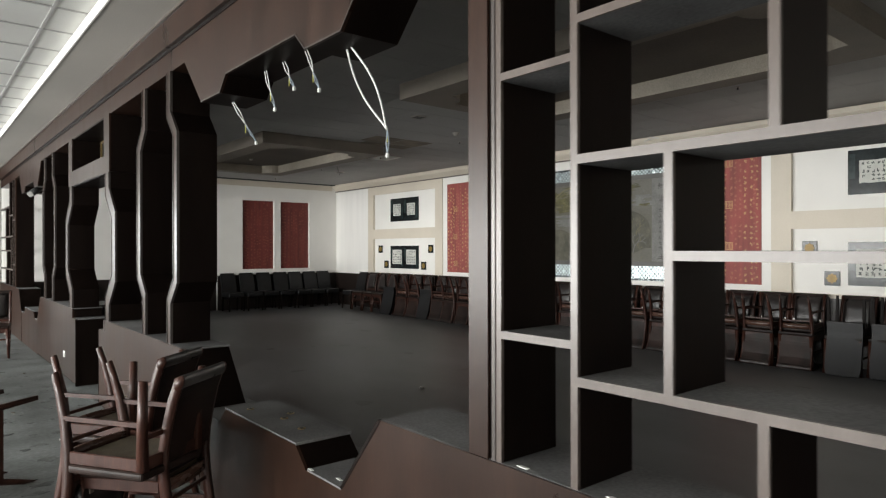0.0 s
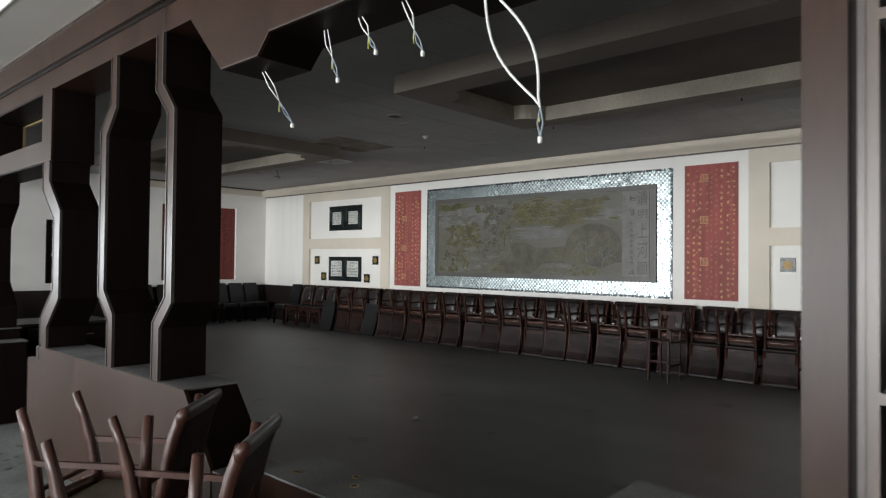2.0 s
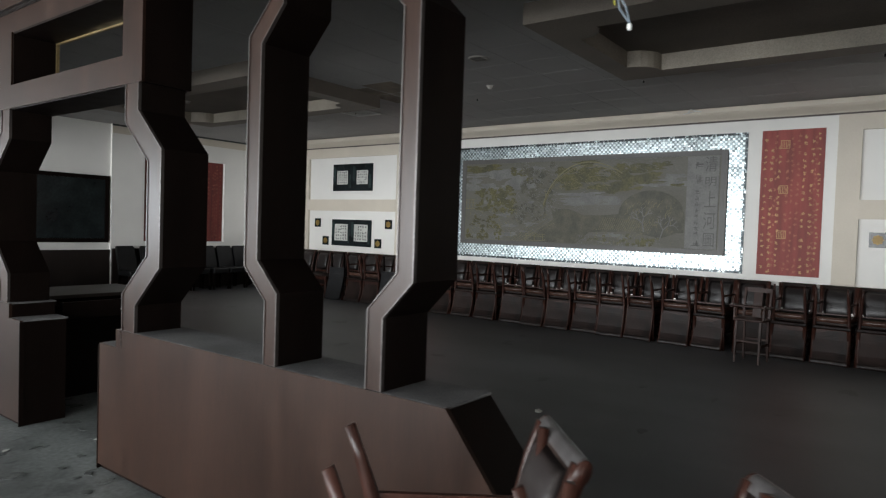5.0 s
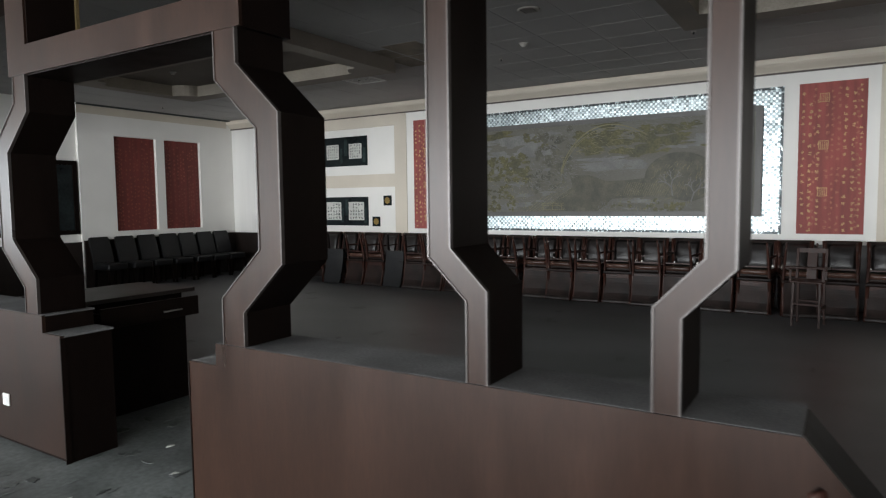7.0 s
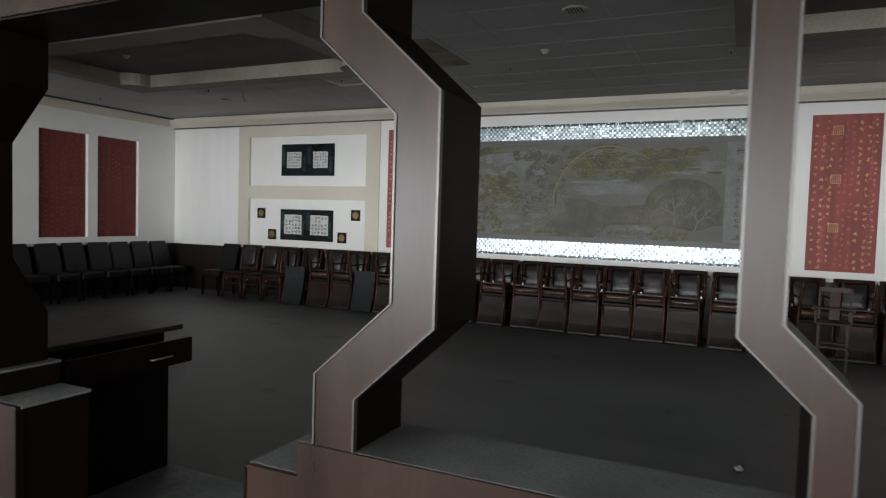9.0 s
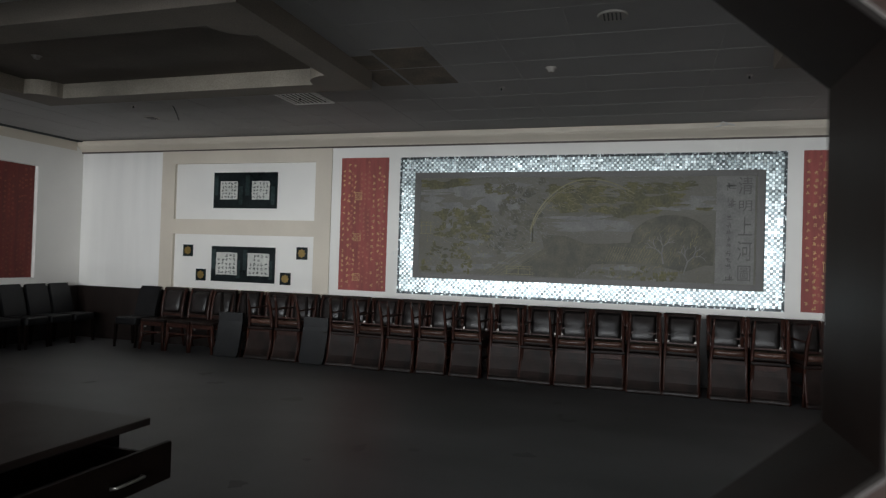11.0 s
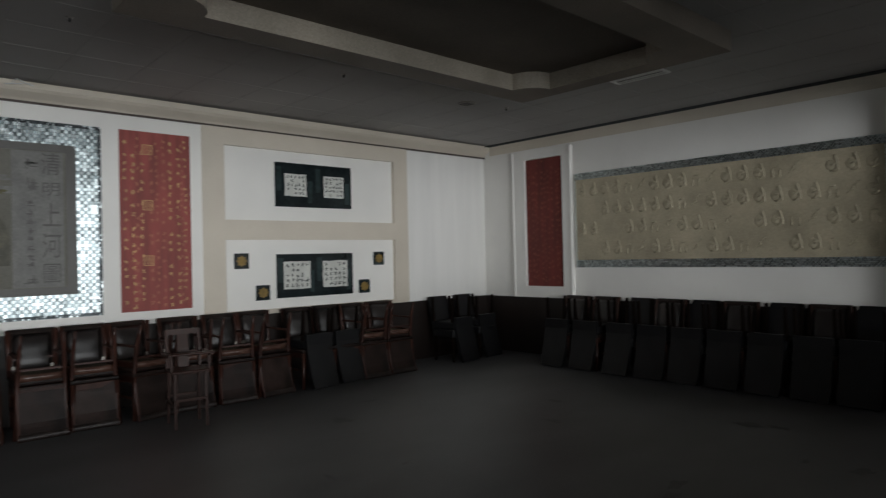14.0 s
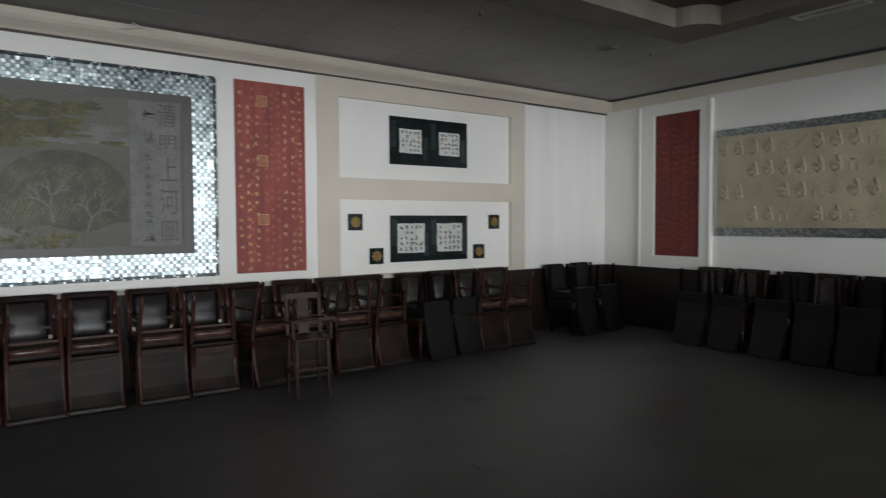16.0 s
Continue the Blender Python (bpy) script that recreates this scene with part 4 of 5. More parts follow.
# ---- framed calligraphy plates and gold tiles in the niches ----
for flip in (False, True):
    def fy(y):
        return 16.10 - y if flip else y
    for z0, z1, size, pz in ((2.30, 2.89, 0.325, 2.595), (1.09, 1.67, 0.40, 1.385)):
        a, b = sorted((fy(12.785), fy(13.985)))
        plate = thing("calligraphy_plate", "black glass plate with two mounted calligraphy sheets", "wall art", "calligraphy plates")
        part("plate", soft_box(9.455, 9.475, a, b, z0, z1, 0.003, 1), SLATE, plate, "glossy black glass")
        for k, off in enumerate((a + 0.30, b - 0.30)):
            part("inlay", boxes((9.4525, 9.456, off - 0.26, off - 0.19, z0 + 0.06, z0 + 0.36)), TEAL, plate)
            part("inlay", boxes((9.4525, 9.456, off + 0.21, off + 0.29, z1 - 0.38, z1 - 0.05)), TEAL, plate)
            bm = bmesh.new()
            n, pts = 24, []
            for i in range(n):
                t = i / n * 4
                s, f = int(t), t - int(t)
                c = [(-1 + 2 * f, -1), (1, -1 + 2 * f), (1 - 2 * f, 1), (-1, 1 - 2 * f)][s]
                j = 1 + 0.05 * noise.noise((i * 1.3, off, z0))
                pts.append((off + c[0] * size / 2 * j, pz + c[1] * size * 0.46 * j))
            prism(bm, pts, 9.4495, 9.4535)
            sheet = part("sheet", bm, PAPER, plate, "torn pale paper sheet")
            ink = bmesh.new()
            r = random.Random(int(off * 10) + int(z0 * 10))
            for i in range(5):
                for j in range(5):
                    if r.random() < 0.88:
                        glyph(ink, off + (i - 2) * size * 0.18 + r.uniform(-0.006, 0.006), pz + (j - 2) * size * 0.17, size * r.uniform(0.11, 0.16), 9.449, r, 5, 0.17)
            tagged(part("ink_lettering", ink, INK, sheet, "blurred black ink signs"), kind="stuff")
    for y, z in ((14.46, 1.585), (12.305, 1.59), (14.19, 1.185), (12.59, 1.175)):
        c = fy(y)
        tile = thing("gold_tile", "small dark square tile with a gold disc", "wall tile", "gold wall tiles")
        part("base", soft_box(9.462, 9.475, c - 0.098, c + 0.098, z - 0.098, z + 0.098, 0.003, 1), SLATE, tile, "black glass mosaic square")
        bm = bmesh.new()
        for i in range(8):
            for k in range(8):
                if max(abs(i - 3.5), abs(k - 3.5)) > 2.6:
                    y0, zz = c - 0.096 + i * 0.024, z - 0.096 + k * 0.024
                    box(bm, 9.459, 9.4625, y0 + 0.003, y0 + 0.021, zz + 0.003, zz + 0.021)
        tagged(part("border_chip", bm, TEAL if (y > 13) else SLATE, tile), kind="stuff")
        bm = bmesh.new()
        prism(bm, [(c + 0.062 * (1 + 0.13 * math.cos(8 * a)) * math.cos(a), z + 0.062 * (1 + 0.13 * math.cos(8 * a)) * math.sin(a)) for a in [2 * math.pi * k / 32 for k in range(32)]], 9.455, 9.4625)
        part("disc", bm, GOLD, tile, "scalloped gold leaf disc")

# ---- south wall: framed red panels and a tan relief ----
for x0, x1, seed, proud in ((7.60, 8.77, 5, 0.05), (2.45, 3.53, 6, 0.13)):
    f = thing("panel_frame", "white raised frame round a red panel", "frame", "south wall frames", "structure")
    c0, c1 = (7.775, 8.515) if seed == 5 else (2.61, 3.365)
    z0, z1 = 1.08, 3.11
    for d in ((x0, c0, 0.905, 3.24), (c1, x1, 0.905, 3.24), (c0, c1, 0.905, z0), (c0, c1, z1, 3.24)):
        part("board", boxes((d[0], d[1], SOUTH, SOUTH + proud, d[2], d[3])), WHITE, f)
    for x in ((x0, x0 + 0.03), (x1 - 0.03, x1)):
        part("bead", boxes((x[0], x[1], SOUTH + proud, SOUTH + proud + 0.02, 0.905, 3.24)), WHITE, f)
    red_panel("red_panel", "dark red cloth panel in a raised white frame", "x", c0 + 0.004, c1 - 0.004, z0 + 0.004, z1 - 0.004, SOUTH, 1, GILT_RED, seed)

relief = thing("relief_panel", "wide tan relief panel between mirror mosaic bands", "relief")
part("ground", boxes((3.55, 7.55, SOUTH + 0.002, SOUTH + 0.03, 1.49, 2.69)), RELIEF, relief, "tan plaster ground")


def turned(bm):
    """From the x-wall to the y-wall."""
    for v in bm.verts:
        v.co = Vector((v.co.y, SOUTH + 0.03 + (9.423 - v.co.x), v.co.z))
    return bm


for z0, z1 in ((2.69, 2.79), (1.38, 1.49)):
    bright, dark, edging = mosaic(3.55, 7.55, z0, z1, None, 0.021, 9.423, 0.06 if z0 < 2 else 0.02, 0.6, False)
    tagged(part("mirror_band", turned(bright), MIRROR, relief, "narrow band of mirror chips"), kind="stuff")
    edging.free()
    tagged(part("smoked_band", turned(dark), MIRROR_DARK, relief, "smoked mirror chips"), kind="stuff")
    part("band_backing", boxes((3.55, 7.55, SOUTH + 0.002, SOUTH + 0.027, z0, z1)), GROUT, relief)
for x in (3.55, 7.525):
    for k in range(30):
        part("side_bead", boxes((x, x + 0.025, SOUTH + 0.03, SOUTH + 0.038, 1.49 + 0.04 * k, 1.52 + 0.04 * k)), MIRROR, relief)
r = random.Random(8)


def relief_sign(kind):
    """Raised signs: a hooked curl on a boss, a pair of short bars, a cluster of chips."""
    bm = bmesh.new()
    if kind == "A":
        bmesh.ops.create_icosphere(bm, subdivisions=2, radius=0.062, matrix=Matrix.Translation((0.020, 0.004, -0.010)) @ Matrix.Diagonal((0.75, 0.22, 0.85, 1.0)))
        tube(bm, [Vector((-0.012 - 0.042 * math.sin(a * 0.5 + 0.2), -0.006, 0.085 - 0.052 * a)) for a in [k * 0.3 for k in range(11)]], 0.0145, 7)
        tube(bm, [Vector((-0.035, -0.008, 0.012)), Vector((-0.012, -0.008, -0.006)), Vector((0.012, -0.006, -0.012))], 0.011, 6)
        tube(bm, [Vector((-0.048, -0.006, -0.045)), Vector((-0.02, -0.006, -0.075)), Vector((0.016, -0.004, -0.07))], 0.011, 6)
    elif kind == "B":
        for x in (-0.038, 0.038):
            tube(bm, [Vector((x, 0, -0.085)), Vector((x - 0.004, -0.003, -0.04)), Vector((x + 0.003, 0, 0.0))], 0.010, 6)
        tube(bm, [Vector((-0.03, 0, 0.035)), Vector((0.03, 0, 0.03))], 0.007, 5)
    else:
        for k in range(6):
            x, z = 0.05 - 0.019 * k + r.uniform(-0.015, 0.015), -0.05 + 0.022 * k + r.uniform(-0.015, 0.015)
            tube(bm, [Vector((x - 0.013, 0, z + 0.011)), Vector((x + 0.012, 0, z - 0.010))], 0.008, 5)
    for v in bm.verts:
        v.co = Vector((-v.co.x, v.co.y * 0.75, v.co.z))
    return mesh_of("relief_sign", bm, RELIEF, True)


SIGNS = {kind: relief_sign(kind) for kind in "ABC"}
ROWS = ("AAAABCAAABCAAABCxAAA", "xxAAAAAABCAAAAAAABCA", "AAxxAABCAABCxAABCAAB", "xxAABCAABCAABCxAABCA")
for row, line in enumerate(ROWS):
    for c, kind in enumerate(line):
        if kind == "x":
            continue
        ob = new("relief_sign", SIGNS[kind])
        ob.parent = relief
        ob.location = (7.43 - c * 0.197, SOUTH + 0.031, 2.53 - row * 0.288)
        ob.rotation_euler = (0, 0, math.pi)
        ob.scale = (1.05, 1.0, 1.15)

# dark framed glass on the north wall
glass = thing("framed_glass", "large dark glass picture in a black frame", "picture")
part("pane", boxes((4.22, 5.79, NORTH + 0.035, NORTH + 0.05, 1.11, 2.31)), SLATE, glass, "dark reflecting glass")
part("frame", boxes((4.14, 4.22, NORTH + 0.015, NORTH + 0.06, 1.03, 2.39), (5.79, 5.87, NORTH + 0.015, NORTH + 0.06, 1.03, 2.39), (4.22, 5.79, NORTH + 0.015, NORTH + 0.06, 1.03, 1.11), (4.22, 5.79, NORTH + 0.015, NORTH + 0.06, 2.31, 2.39)), ESPRESSO, glass)


# ---- chairs ----
def back_curve(z):
    """How far back the chair's post stands at a height."""
    keys = ((0.0, -0.325), (0.2, -0.255), (0.45, -0.215), (0.62, -0.225), (0.80, -0.262), (0.95, -0.312))
    for (a, p), (b, q) in zip(keys, keys[1:]):
        if z <= b:
            f = (z - a) / (b - a)
            f = f * f * (3 - 2 * f) * 0.3 + f * 0.7
            return p + (q - p) * f
    return keys[-1][1]


def rounded(bm, offset=0.008):
    """Long edges of a bar rounded off."""
    bmesh.ops.bevel(bm, geom=[e for e in bm.edges if e.calc_face_angle(0) > 1.0], offset=offset, segments=2, affect="EDGES", profile=0.5)
    return bm


def wooden_chair():
    c = thing("dining_chair", "red-brown wooden dining chair with dark brown leather seat and back", "chair", "wooden chairs of the hall")
    part("seat", soft_box(-0.20, 0.255, -0.215, 0.215, 0.435, 0.48, 0.018, 3), LEATHER, c, "dark leather seat pad")
    part("seat_underside", boxes((-0.18, 0.225, -0.18, 0.18, 0.40, 0.436)), UNDER, c, "tan underside of the seat")
    part("front_rail", soft_box(0.222, 0.244, -0.185, 0.185, 0.375, 0.436, 0.004, 1), REDWOOD, c)
    part("rear_rail", rounded(sweep(bmesh.new(), [(-0.216 - 0.022 * (1 - (y / 0.185) ** 2), y, 0.405) for y in (-0.185, -0.12, -0.06, 0.0, 0.06, 0.12, 0.185)], 0.031, 0.011, (0, 0, 1)), 0.007), RAIL_WOOD, c, "bowed rear rail, coloured lighter for its gloss", True)
    for s in (-1, 1):
        part("side_rail", soft_box(-0.20, 0.222, s * 0.195 - 0.008, s * 0.195 + 0.008, 0.375, 0.436, 0.004, 1), REDWOOD, c)
        part("front_leg", rounded(sweep(bmesh.new(), [(0.235, s * 0.19, 0.436), (0.240, s * 0.197, 0.2), (0.260, s * 0.212, 0.0)], 0.021, 0.021, taper=0.68), 0.007), REDWOOD, c, "", True)
        zs = (0.0, 0.10, 0.22, 0.36, 0.48, 0.60, 0.72, 0.84, 0.90, 0.945)
        post = sweep(bmesh.new(), [(back_curve(z), s * (0.172 + 0.02 * min(1, z / 0.5)), z) for z in zs], 0.016, 0.022)
        rounded(post, 0.007)
        for v in post.verts:
            k = 0.62 + 0.38 * min(1.0, max(0.0, v.co.z) / 0.26)
            x, y = back_curve(max(0.0, v.co.z)), s * (0.172 + 0.02 * min(1, max(0.0, v.co.z) / 0.5))
            v.co.x, v.co.y = x + (v.co.x - x) * k, y + (v.co.y - y) * k
        part("rear_post", post, REDWOOD, c, "curved wooden post, leg and back in one", True)
        part("side_stretcher", boxes((-0.25, 0.235, s * 0.187 - 0.009, s * 0.187 + 0.009, 0.205, 0.228)), REDWOOD, c)
        part("bracket", boxes((0.200, 0.214, s * 0.163 - 0.013, s * 0.163 + 0.013, 0.342, 0.374)), PEWTER, c, "small bright metal bracket")
    part("front_stretcher", boxes((0.228, 0.247, -0.19, 0.19, 0.265, 0.288)), REDWOOD, c)
    part("rear_stretcher", boxes((-0.238, -0.224, -0.175, 0.175, 0.322, 0.340)), REDWOOD, c)
    bm = bmesh.new()
    zs = [0.535 + 0.04 * k for k in range(10)] + [0.925]
    sweep(bm, [(back_curve(z) - 0.004, 0, z) for z in zs], 0.183, 0.021)
    bmesh.ops.bevel(bm, geom=[e for e in bm.edges if e.calc_face_angle(0) > 1.0], offset=0.010, segments=2, affect="EDGES")
    part("backrest", bm, LEATHER, c, "dark leather back pad")
    bm = bmesh.new()
    nu, nv, rows = 8, 9, []
    for k in range(nv + 1):
        z, row = 0.56 + 0.36 * k / nv, []
        for i in range(nu + 1):
            u, v = 2 * i / nu - 1, 2 * k / nv - 1
            rise = 0.026 * (1 - u ** 4) * (1 - v ** 4)
            row.append(bm.verts.new((back_curve(z) + 0.020 + rise, 0.165 * u * (1 - 0.06 * v ** 4), z)))
        rows.append(row)
    for p, q in zip(rows, rows[1:]):
        for i in range(nu):
            bm.faces.new((p[i], p[i + 1], q[i + 1], q[i]))
    rim = rows[0] + [r[-1] for r in rows[1:]] + rows[-1][-2::-1] + [r[0] for r in rows[-2:0:-1]]
    bm.faces.new(rim)
    part("front_pad", bm, LEATHER_PAD, c, "padded sheeny leather back cushion", True)
    part("upper_back_rail", sweep(bmesh.new(), [(back_curve(0.885) - 0.012, 0, 0.885), (back_curve(0.93) - 0.012, 0, 0.93)], 0.176, 0.010), REDWOOD, c)
    part("lower_back_rail", boxes((back_curve(0.52) - 0.012, back_curve(0.52) + 0.012, -0.18, 0.18, 0.505, 0.538)), REDWOOD, c)
    bm = tube(bmesh.new(), [(0, y, 0) for y in (-0.196, -0.19, 0.19, 0.196)], 0.024, 14)
    lean = pose(back_curve(0.93) - 0.006, 0, 0.927, 0, -24, 0) @ Matrix.Diagonal((1.0, 1.0, 1.7, 1.0))
    bm.transform(lean)
    part("top_roll", bm, WORN_TOP, c, "worn rolled leather top", True)
    for s in (-1, 1):
        cap = tube(bmesh.new(), [(0, s * y, 0) for y in (0.196, 0.204, 0.209)], 0.0235, 14)
        cap.transform(lean)
        part("end_cap", cap, REDWOOD, c, "rounded wooden end of the top rail", True)
    return c


def leather_chair():
    c = thing("leather_chair", "black leather covered high-backed dining chair", "chair", "black leather chairs of the hall")
    part("seat", soft_box(-0.19, 0.25, -0.20, 0.20, 0.36, 0.48, 0.03, 3), BLACK_HIDE, c, "thick black leather seat")
    bm = bmesh.new()
    sweep(bm, [(-0.205 - 0.14 * max(0, (z - 0.42) / 0.54) ** 1.3, 0, z) for z in [0.30 + 0.0655 * k for k in range(11)]], 0.195, 0.028)
    for v in bm.verts:
        v.co.y *= 1.0 - 0.10 * max(0.0, (v.co.z - 0.85) / 0.105) ** 2
    bmesh.ops.bevel(bm, geom=[e for e in bm.edges if e.calc_face_angle(0) > 1.0], offset=0.016, segments=3, affect="EDGES")
    part("backrest", bm, BLACK_HIDE, c, "tall black leather back")
    for x, sx in ((0.22, 1), (-0.15, -1)):
        for s in (-1, 1):
            part("leg", sweep(bmesh.new(), [(x, s * 0.195, 0.37), (x + sx * 0.02, s * 0.195, 0.0)], 0.02, 0.02, taper=0.7), ESPRESSO, c, "tapered black leg")
    return c


wood_one, hide_one = wooden_chair(), leather_chair()
used = {"W": False, "P": False}
UPSIDE = pose(0, 0, 0.963, 0, 180, 0)


def put_chair(kind, m):
    base = wood_one if kind == "W" else hide_one
    if not used[kind]:
        used[kind] = True
        base.matrix_basis = m
        return base
    return copy_thing(base, m)


def stack(low, high, m, slip=0.0, twist=0.0):
    """A chair with another upside down on its seat."""
    put_chair(low, m)
    ob = put_chair(high, m @ pose(slip, 0, 0, 0, 0, twist) @ UPSIDE)
    ob["label"] = "black leather chair turned upside down on another chair" if high == "P" else "red-brown wooden chair turned upside down on another chair"
    return ob


r = random.Random(11)
# along the mural wall, facing the hall
for y, kinds in ((13.10, "WP"), (12.58, "WW"), (12.13, "WW"), (11.66, "WP"), (11.24, "WW"), (10.76, "WW"), (10.32, "WW"), (9.87, "WW"), (9.38, "WW"), (8.87, "WW"), (8.42, "WW"), (7.985, "WW"),
                 (7.54, "WW"), (7.10, "WW"), (6.64, "WW"), (6.12, "WW"), (5.66, "WW"), (5.17, "WW"), (4.68, "WW"), (4.19, "WW"), (3.73, "WW"), (3.14, "WP"), (2.66, "WP"), (2.27, "WW"), (1.80, "WW"), (0.60, "PP"), (0.02, "PP")):
    turn = 180 + r.uniform(-3, 3) + (9 if y == 5.17 else 0)
    m = pose(9.02 + r.uniform(-0.04, 0.03), y, 0, 0, 0, turn)
    stack(kinds[0], kinds[1], m, r.uniform(-0.01, 0.03), r.uniform(-2, 2) + (6 if kinds[1] == "P" else 0))
for y, k in ((15.05, "P"), (14.52, "W"), (14.02, "W"), (13.58, "W")):
    put_chair(k, pose(9.0, y, 0, 0, 0, 180 + r.uniform(-3, 3)))
# along the north wall
for x, k in ((6.15, "P"), (6.64, "P"), (7.12, "P"), (7.58, "P"), (8.03, "P"), (8.48, "P"), (8.92, "P")):
    put_chair(k, pose(x, 16.30 + r.uniform(-0.03, 0.03), 0, 0, 0, -90 + r.uniform(-3, 3)))
# along the south wall; mostly black chairs, to paint in the low light there
for x, kinds in ((7.45, "WP"), (6.97, "WP"), (6.42, "PP"), (5.98, "WP"), (5.51, "PP"), (5.06, "WP"), (4.58, "PP"), (4.11, "WP"), (3.67, "PP")):
    stack(kinds[0], kinds[1], pose(x, -0.22, 0, 0, 0, 90 + r.uniform(-3, 3)), 0.02, r.uniform(-3, 3))
# window side of the partition
for low_at, high_at in (((0.755, 3.764, 130.7), (0.667, 3.70, 123)), ((0.845, 4.395, 131.9), (0.76, 4.32, 126))):
    worn = put_chair("W", pose(low_at[0], low_at[1], 0, 0, 0, low_at[2]))
    worn["label"] = "red-brown wooden dining chair with a peeled leather top greyed for gloss"
    for piece in worn.children:
        if piece.name.startswith("top_roll"):
            piece.data = piece.data.copy()
            piece.data.materials[0] = PEELED_GLOSS
            piece["label"] = "peeled leather top, coloured pale grey for its gloss"
    put_chair("W", pose(high_at[0], high_at[1], 0, 0, 0, high_at[2]) @ UPSIDE)["label"] = "red-brown wooden chair turned upside down on another chair"
tipped = put_chair("W", pose(0.37, 5.48, 0.317, 0, -90, 22))
tipped["label"] = "red-brown wooden dining chair lying on its back"
stack("W", "W", pose(0.10, 9.25, 0, 0, 0, -90))
put_chair("W", pose(0.72, 11.7, 0, 0, 0, -100))

# child's high chair before the row
high = thing("high_chair", "tall wooden child's chair with a slatted back", "high chair")
for sx in (-1, 1):
    for sy in (-1, 1):
        part("leg", sweep(bmesh.new(), [(sx * 0.17, sy * 0.155, 0.0), (sx * 0.14, sy * 0.15, 0.56)], 0.013, 0.013), HIGHWOOD, high)
    part("side_stretcher", boxes((sx * 0.175 - 0.01, sx * 0.175 + 0.01, -0.16, 0.16, 0.27, 0.295)), HIGHWOOD, high)
for sy in (-1, 1):
    part("cross_stretcher", boxes((-0.165, 0.165, sy * 0.165 - 0.01, sy * 0.165 + 0.01, 0.22, 0.245)), HIGHWOOD, high)
    part("arm", soft_box(-0.16, 0.20, sy * 0.205 - 0.02, sy * 0.205 + 0.02, 0.705, 0.73, 0.006, 1), HIGHWOOD, high)
    part("arm_post", boxes((0.13, 0.155, sy * 0.185 - 0.012, sy * 0.185 + 0.012, 0.56, 0.705)), HIGHWOOD, high)
    part("back_post", sweep(bmesh.new(), [(-0.14, sy * 0.165, 0.56), (-0.16, sy * 0.165, 0.76), (-0.20, sy * 0.165, 0.95)], 0.014, 0.016), HIGHWOOD, high)
part("seat", soft_box(-0.17, 0.19, -0.19, 0.19, 0.545, 0.57, 0.006, 1), HIGHWOOD, high)
part("tray", soft_box(0.15, 0.24, -0.23, 0.23, 0.728, 0.75, 0.006, 1), HIGHWOOD, high)
part("top_rail", boxes((-0.215, -0.185, -0.15, 0.15, 0.90, 0.955)), HIGHWOOD, high)
part("back_splat", sweep(bmesh.new(), [(-0.145, 0, 0.57), (-0.17, 0, 0.76), (-0.20, 0, 0.90)], 0.055, 0.006), HIGHWOOD, high, "broad back board")
high.matrix_basis = pose(8.16, 5.0, 0, 0, 0, 172) @ Matrix.Diagonal((0.94, 0.94, 0.97, 1.0))

# ---- cashier desk behind the low wall ----
desk = thing("desk", "dark wooden counter desk with one drawer pulled open", "desk")
part("top", soft_box(1.62, 2.57, 9.08, 9.82, 0.86, 0.89, 0.004, 1), WAINSCOT, desk, "dusty dark desk top")
part("body", boxes((1.66, 2.53, 9.16, 9.78, 0.0, 0.70)), ESPRESSO, desk)
part("apron", boxes((1.66, 2.53, 9.20, 9.78, 0.70, 0.86)), ESPRESSO, desk)
part("drawer", boxes((1.70, 2.41, 8.88, 9.19, 0.715, 0.73), (1.70, 1.715, 8.88, 9.19, 0.73, 0.81), (2.395, 2.41, 8.88, 9.19, 0.73, 0.81)), ESPRESSO, desk, "open drawer")
part("drawer_front", soft_box(1.66, 2.43, 8.855, 8.88, 0.715, 0.857, 0.004, 1), ESPRESSO, desk)
part("handle", tube(bmesh.new(), [(2.13, 8.853, 0.772), (2.135, 8.832, 0.775), (2.20, 8.828, 0.777), (2.265, 8.832, 0.775), (2.27, 8.853, 0.772)], 0.006, 8), PEWTER, desk, "chrome drawer handle", True)

side = thing("side_table", "small dark side table, its top coloured pale for a lit edge", "table")
# Paler veneer on the top puts the lit edge into its colour.
part("tabletop", boxes((2.90, 3.44, -0.58, -0.15, 0.735, 0.76)), SHELF, side)
for x in (2.94, 3.40):
    for y in (-0.54, -0.19):
        part("leg", boxes((x - 0.02, x + 0.02, y - 0.02, y + 0.02, 0.0, 0.735)), ESPRESSO, side)
part("shelf", boxes((2.94, 3.40, -0.54, -0.19, 0.56, 0.575)), ESPRESSO, side)


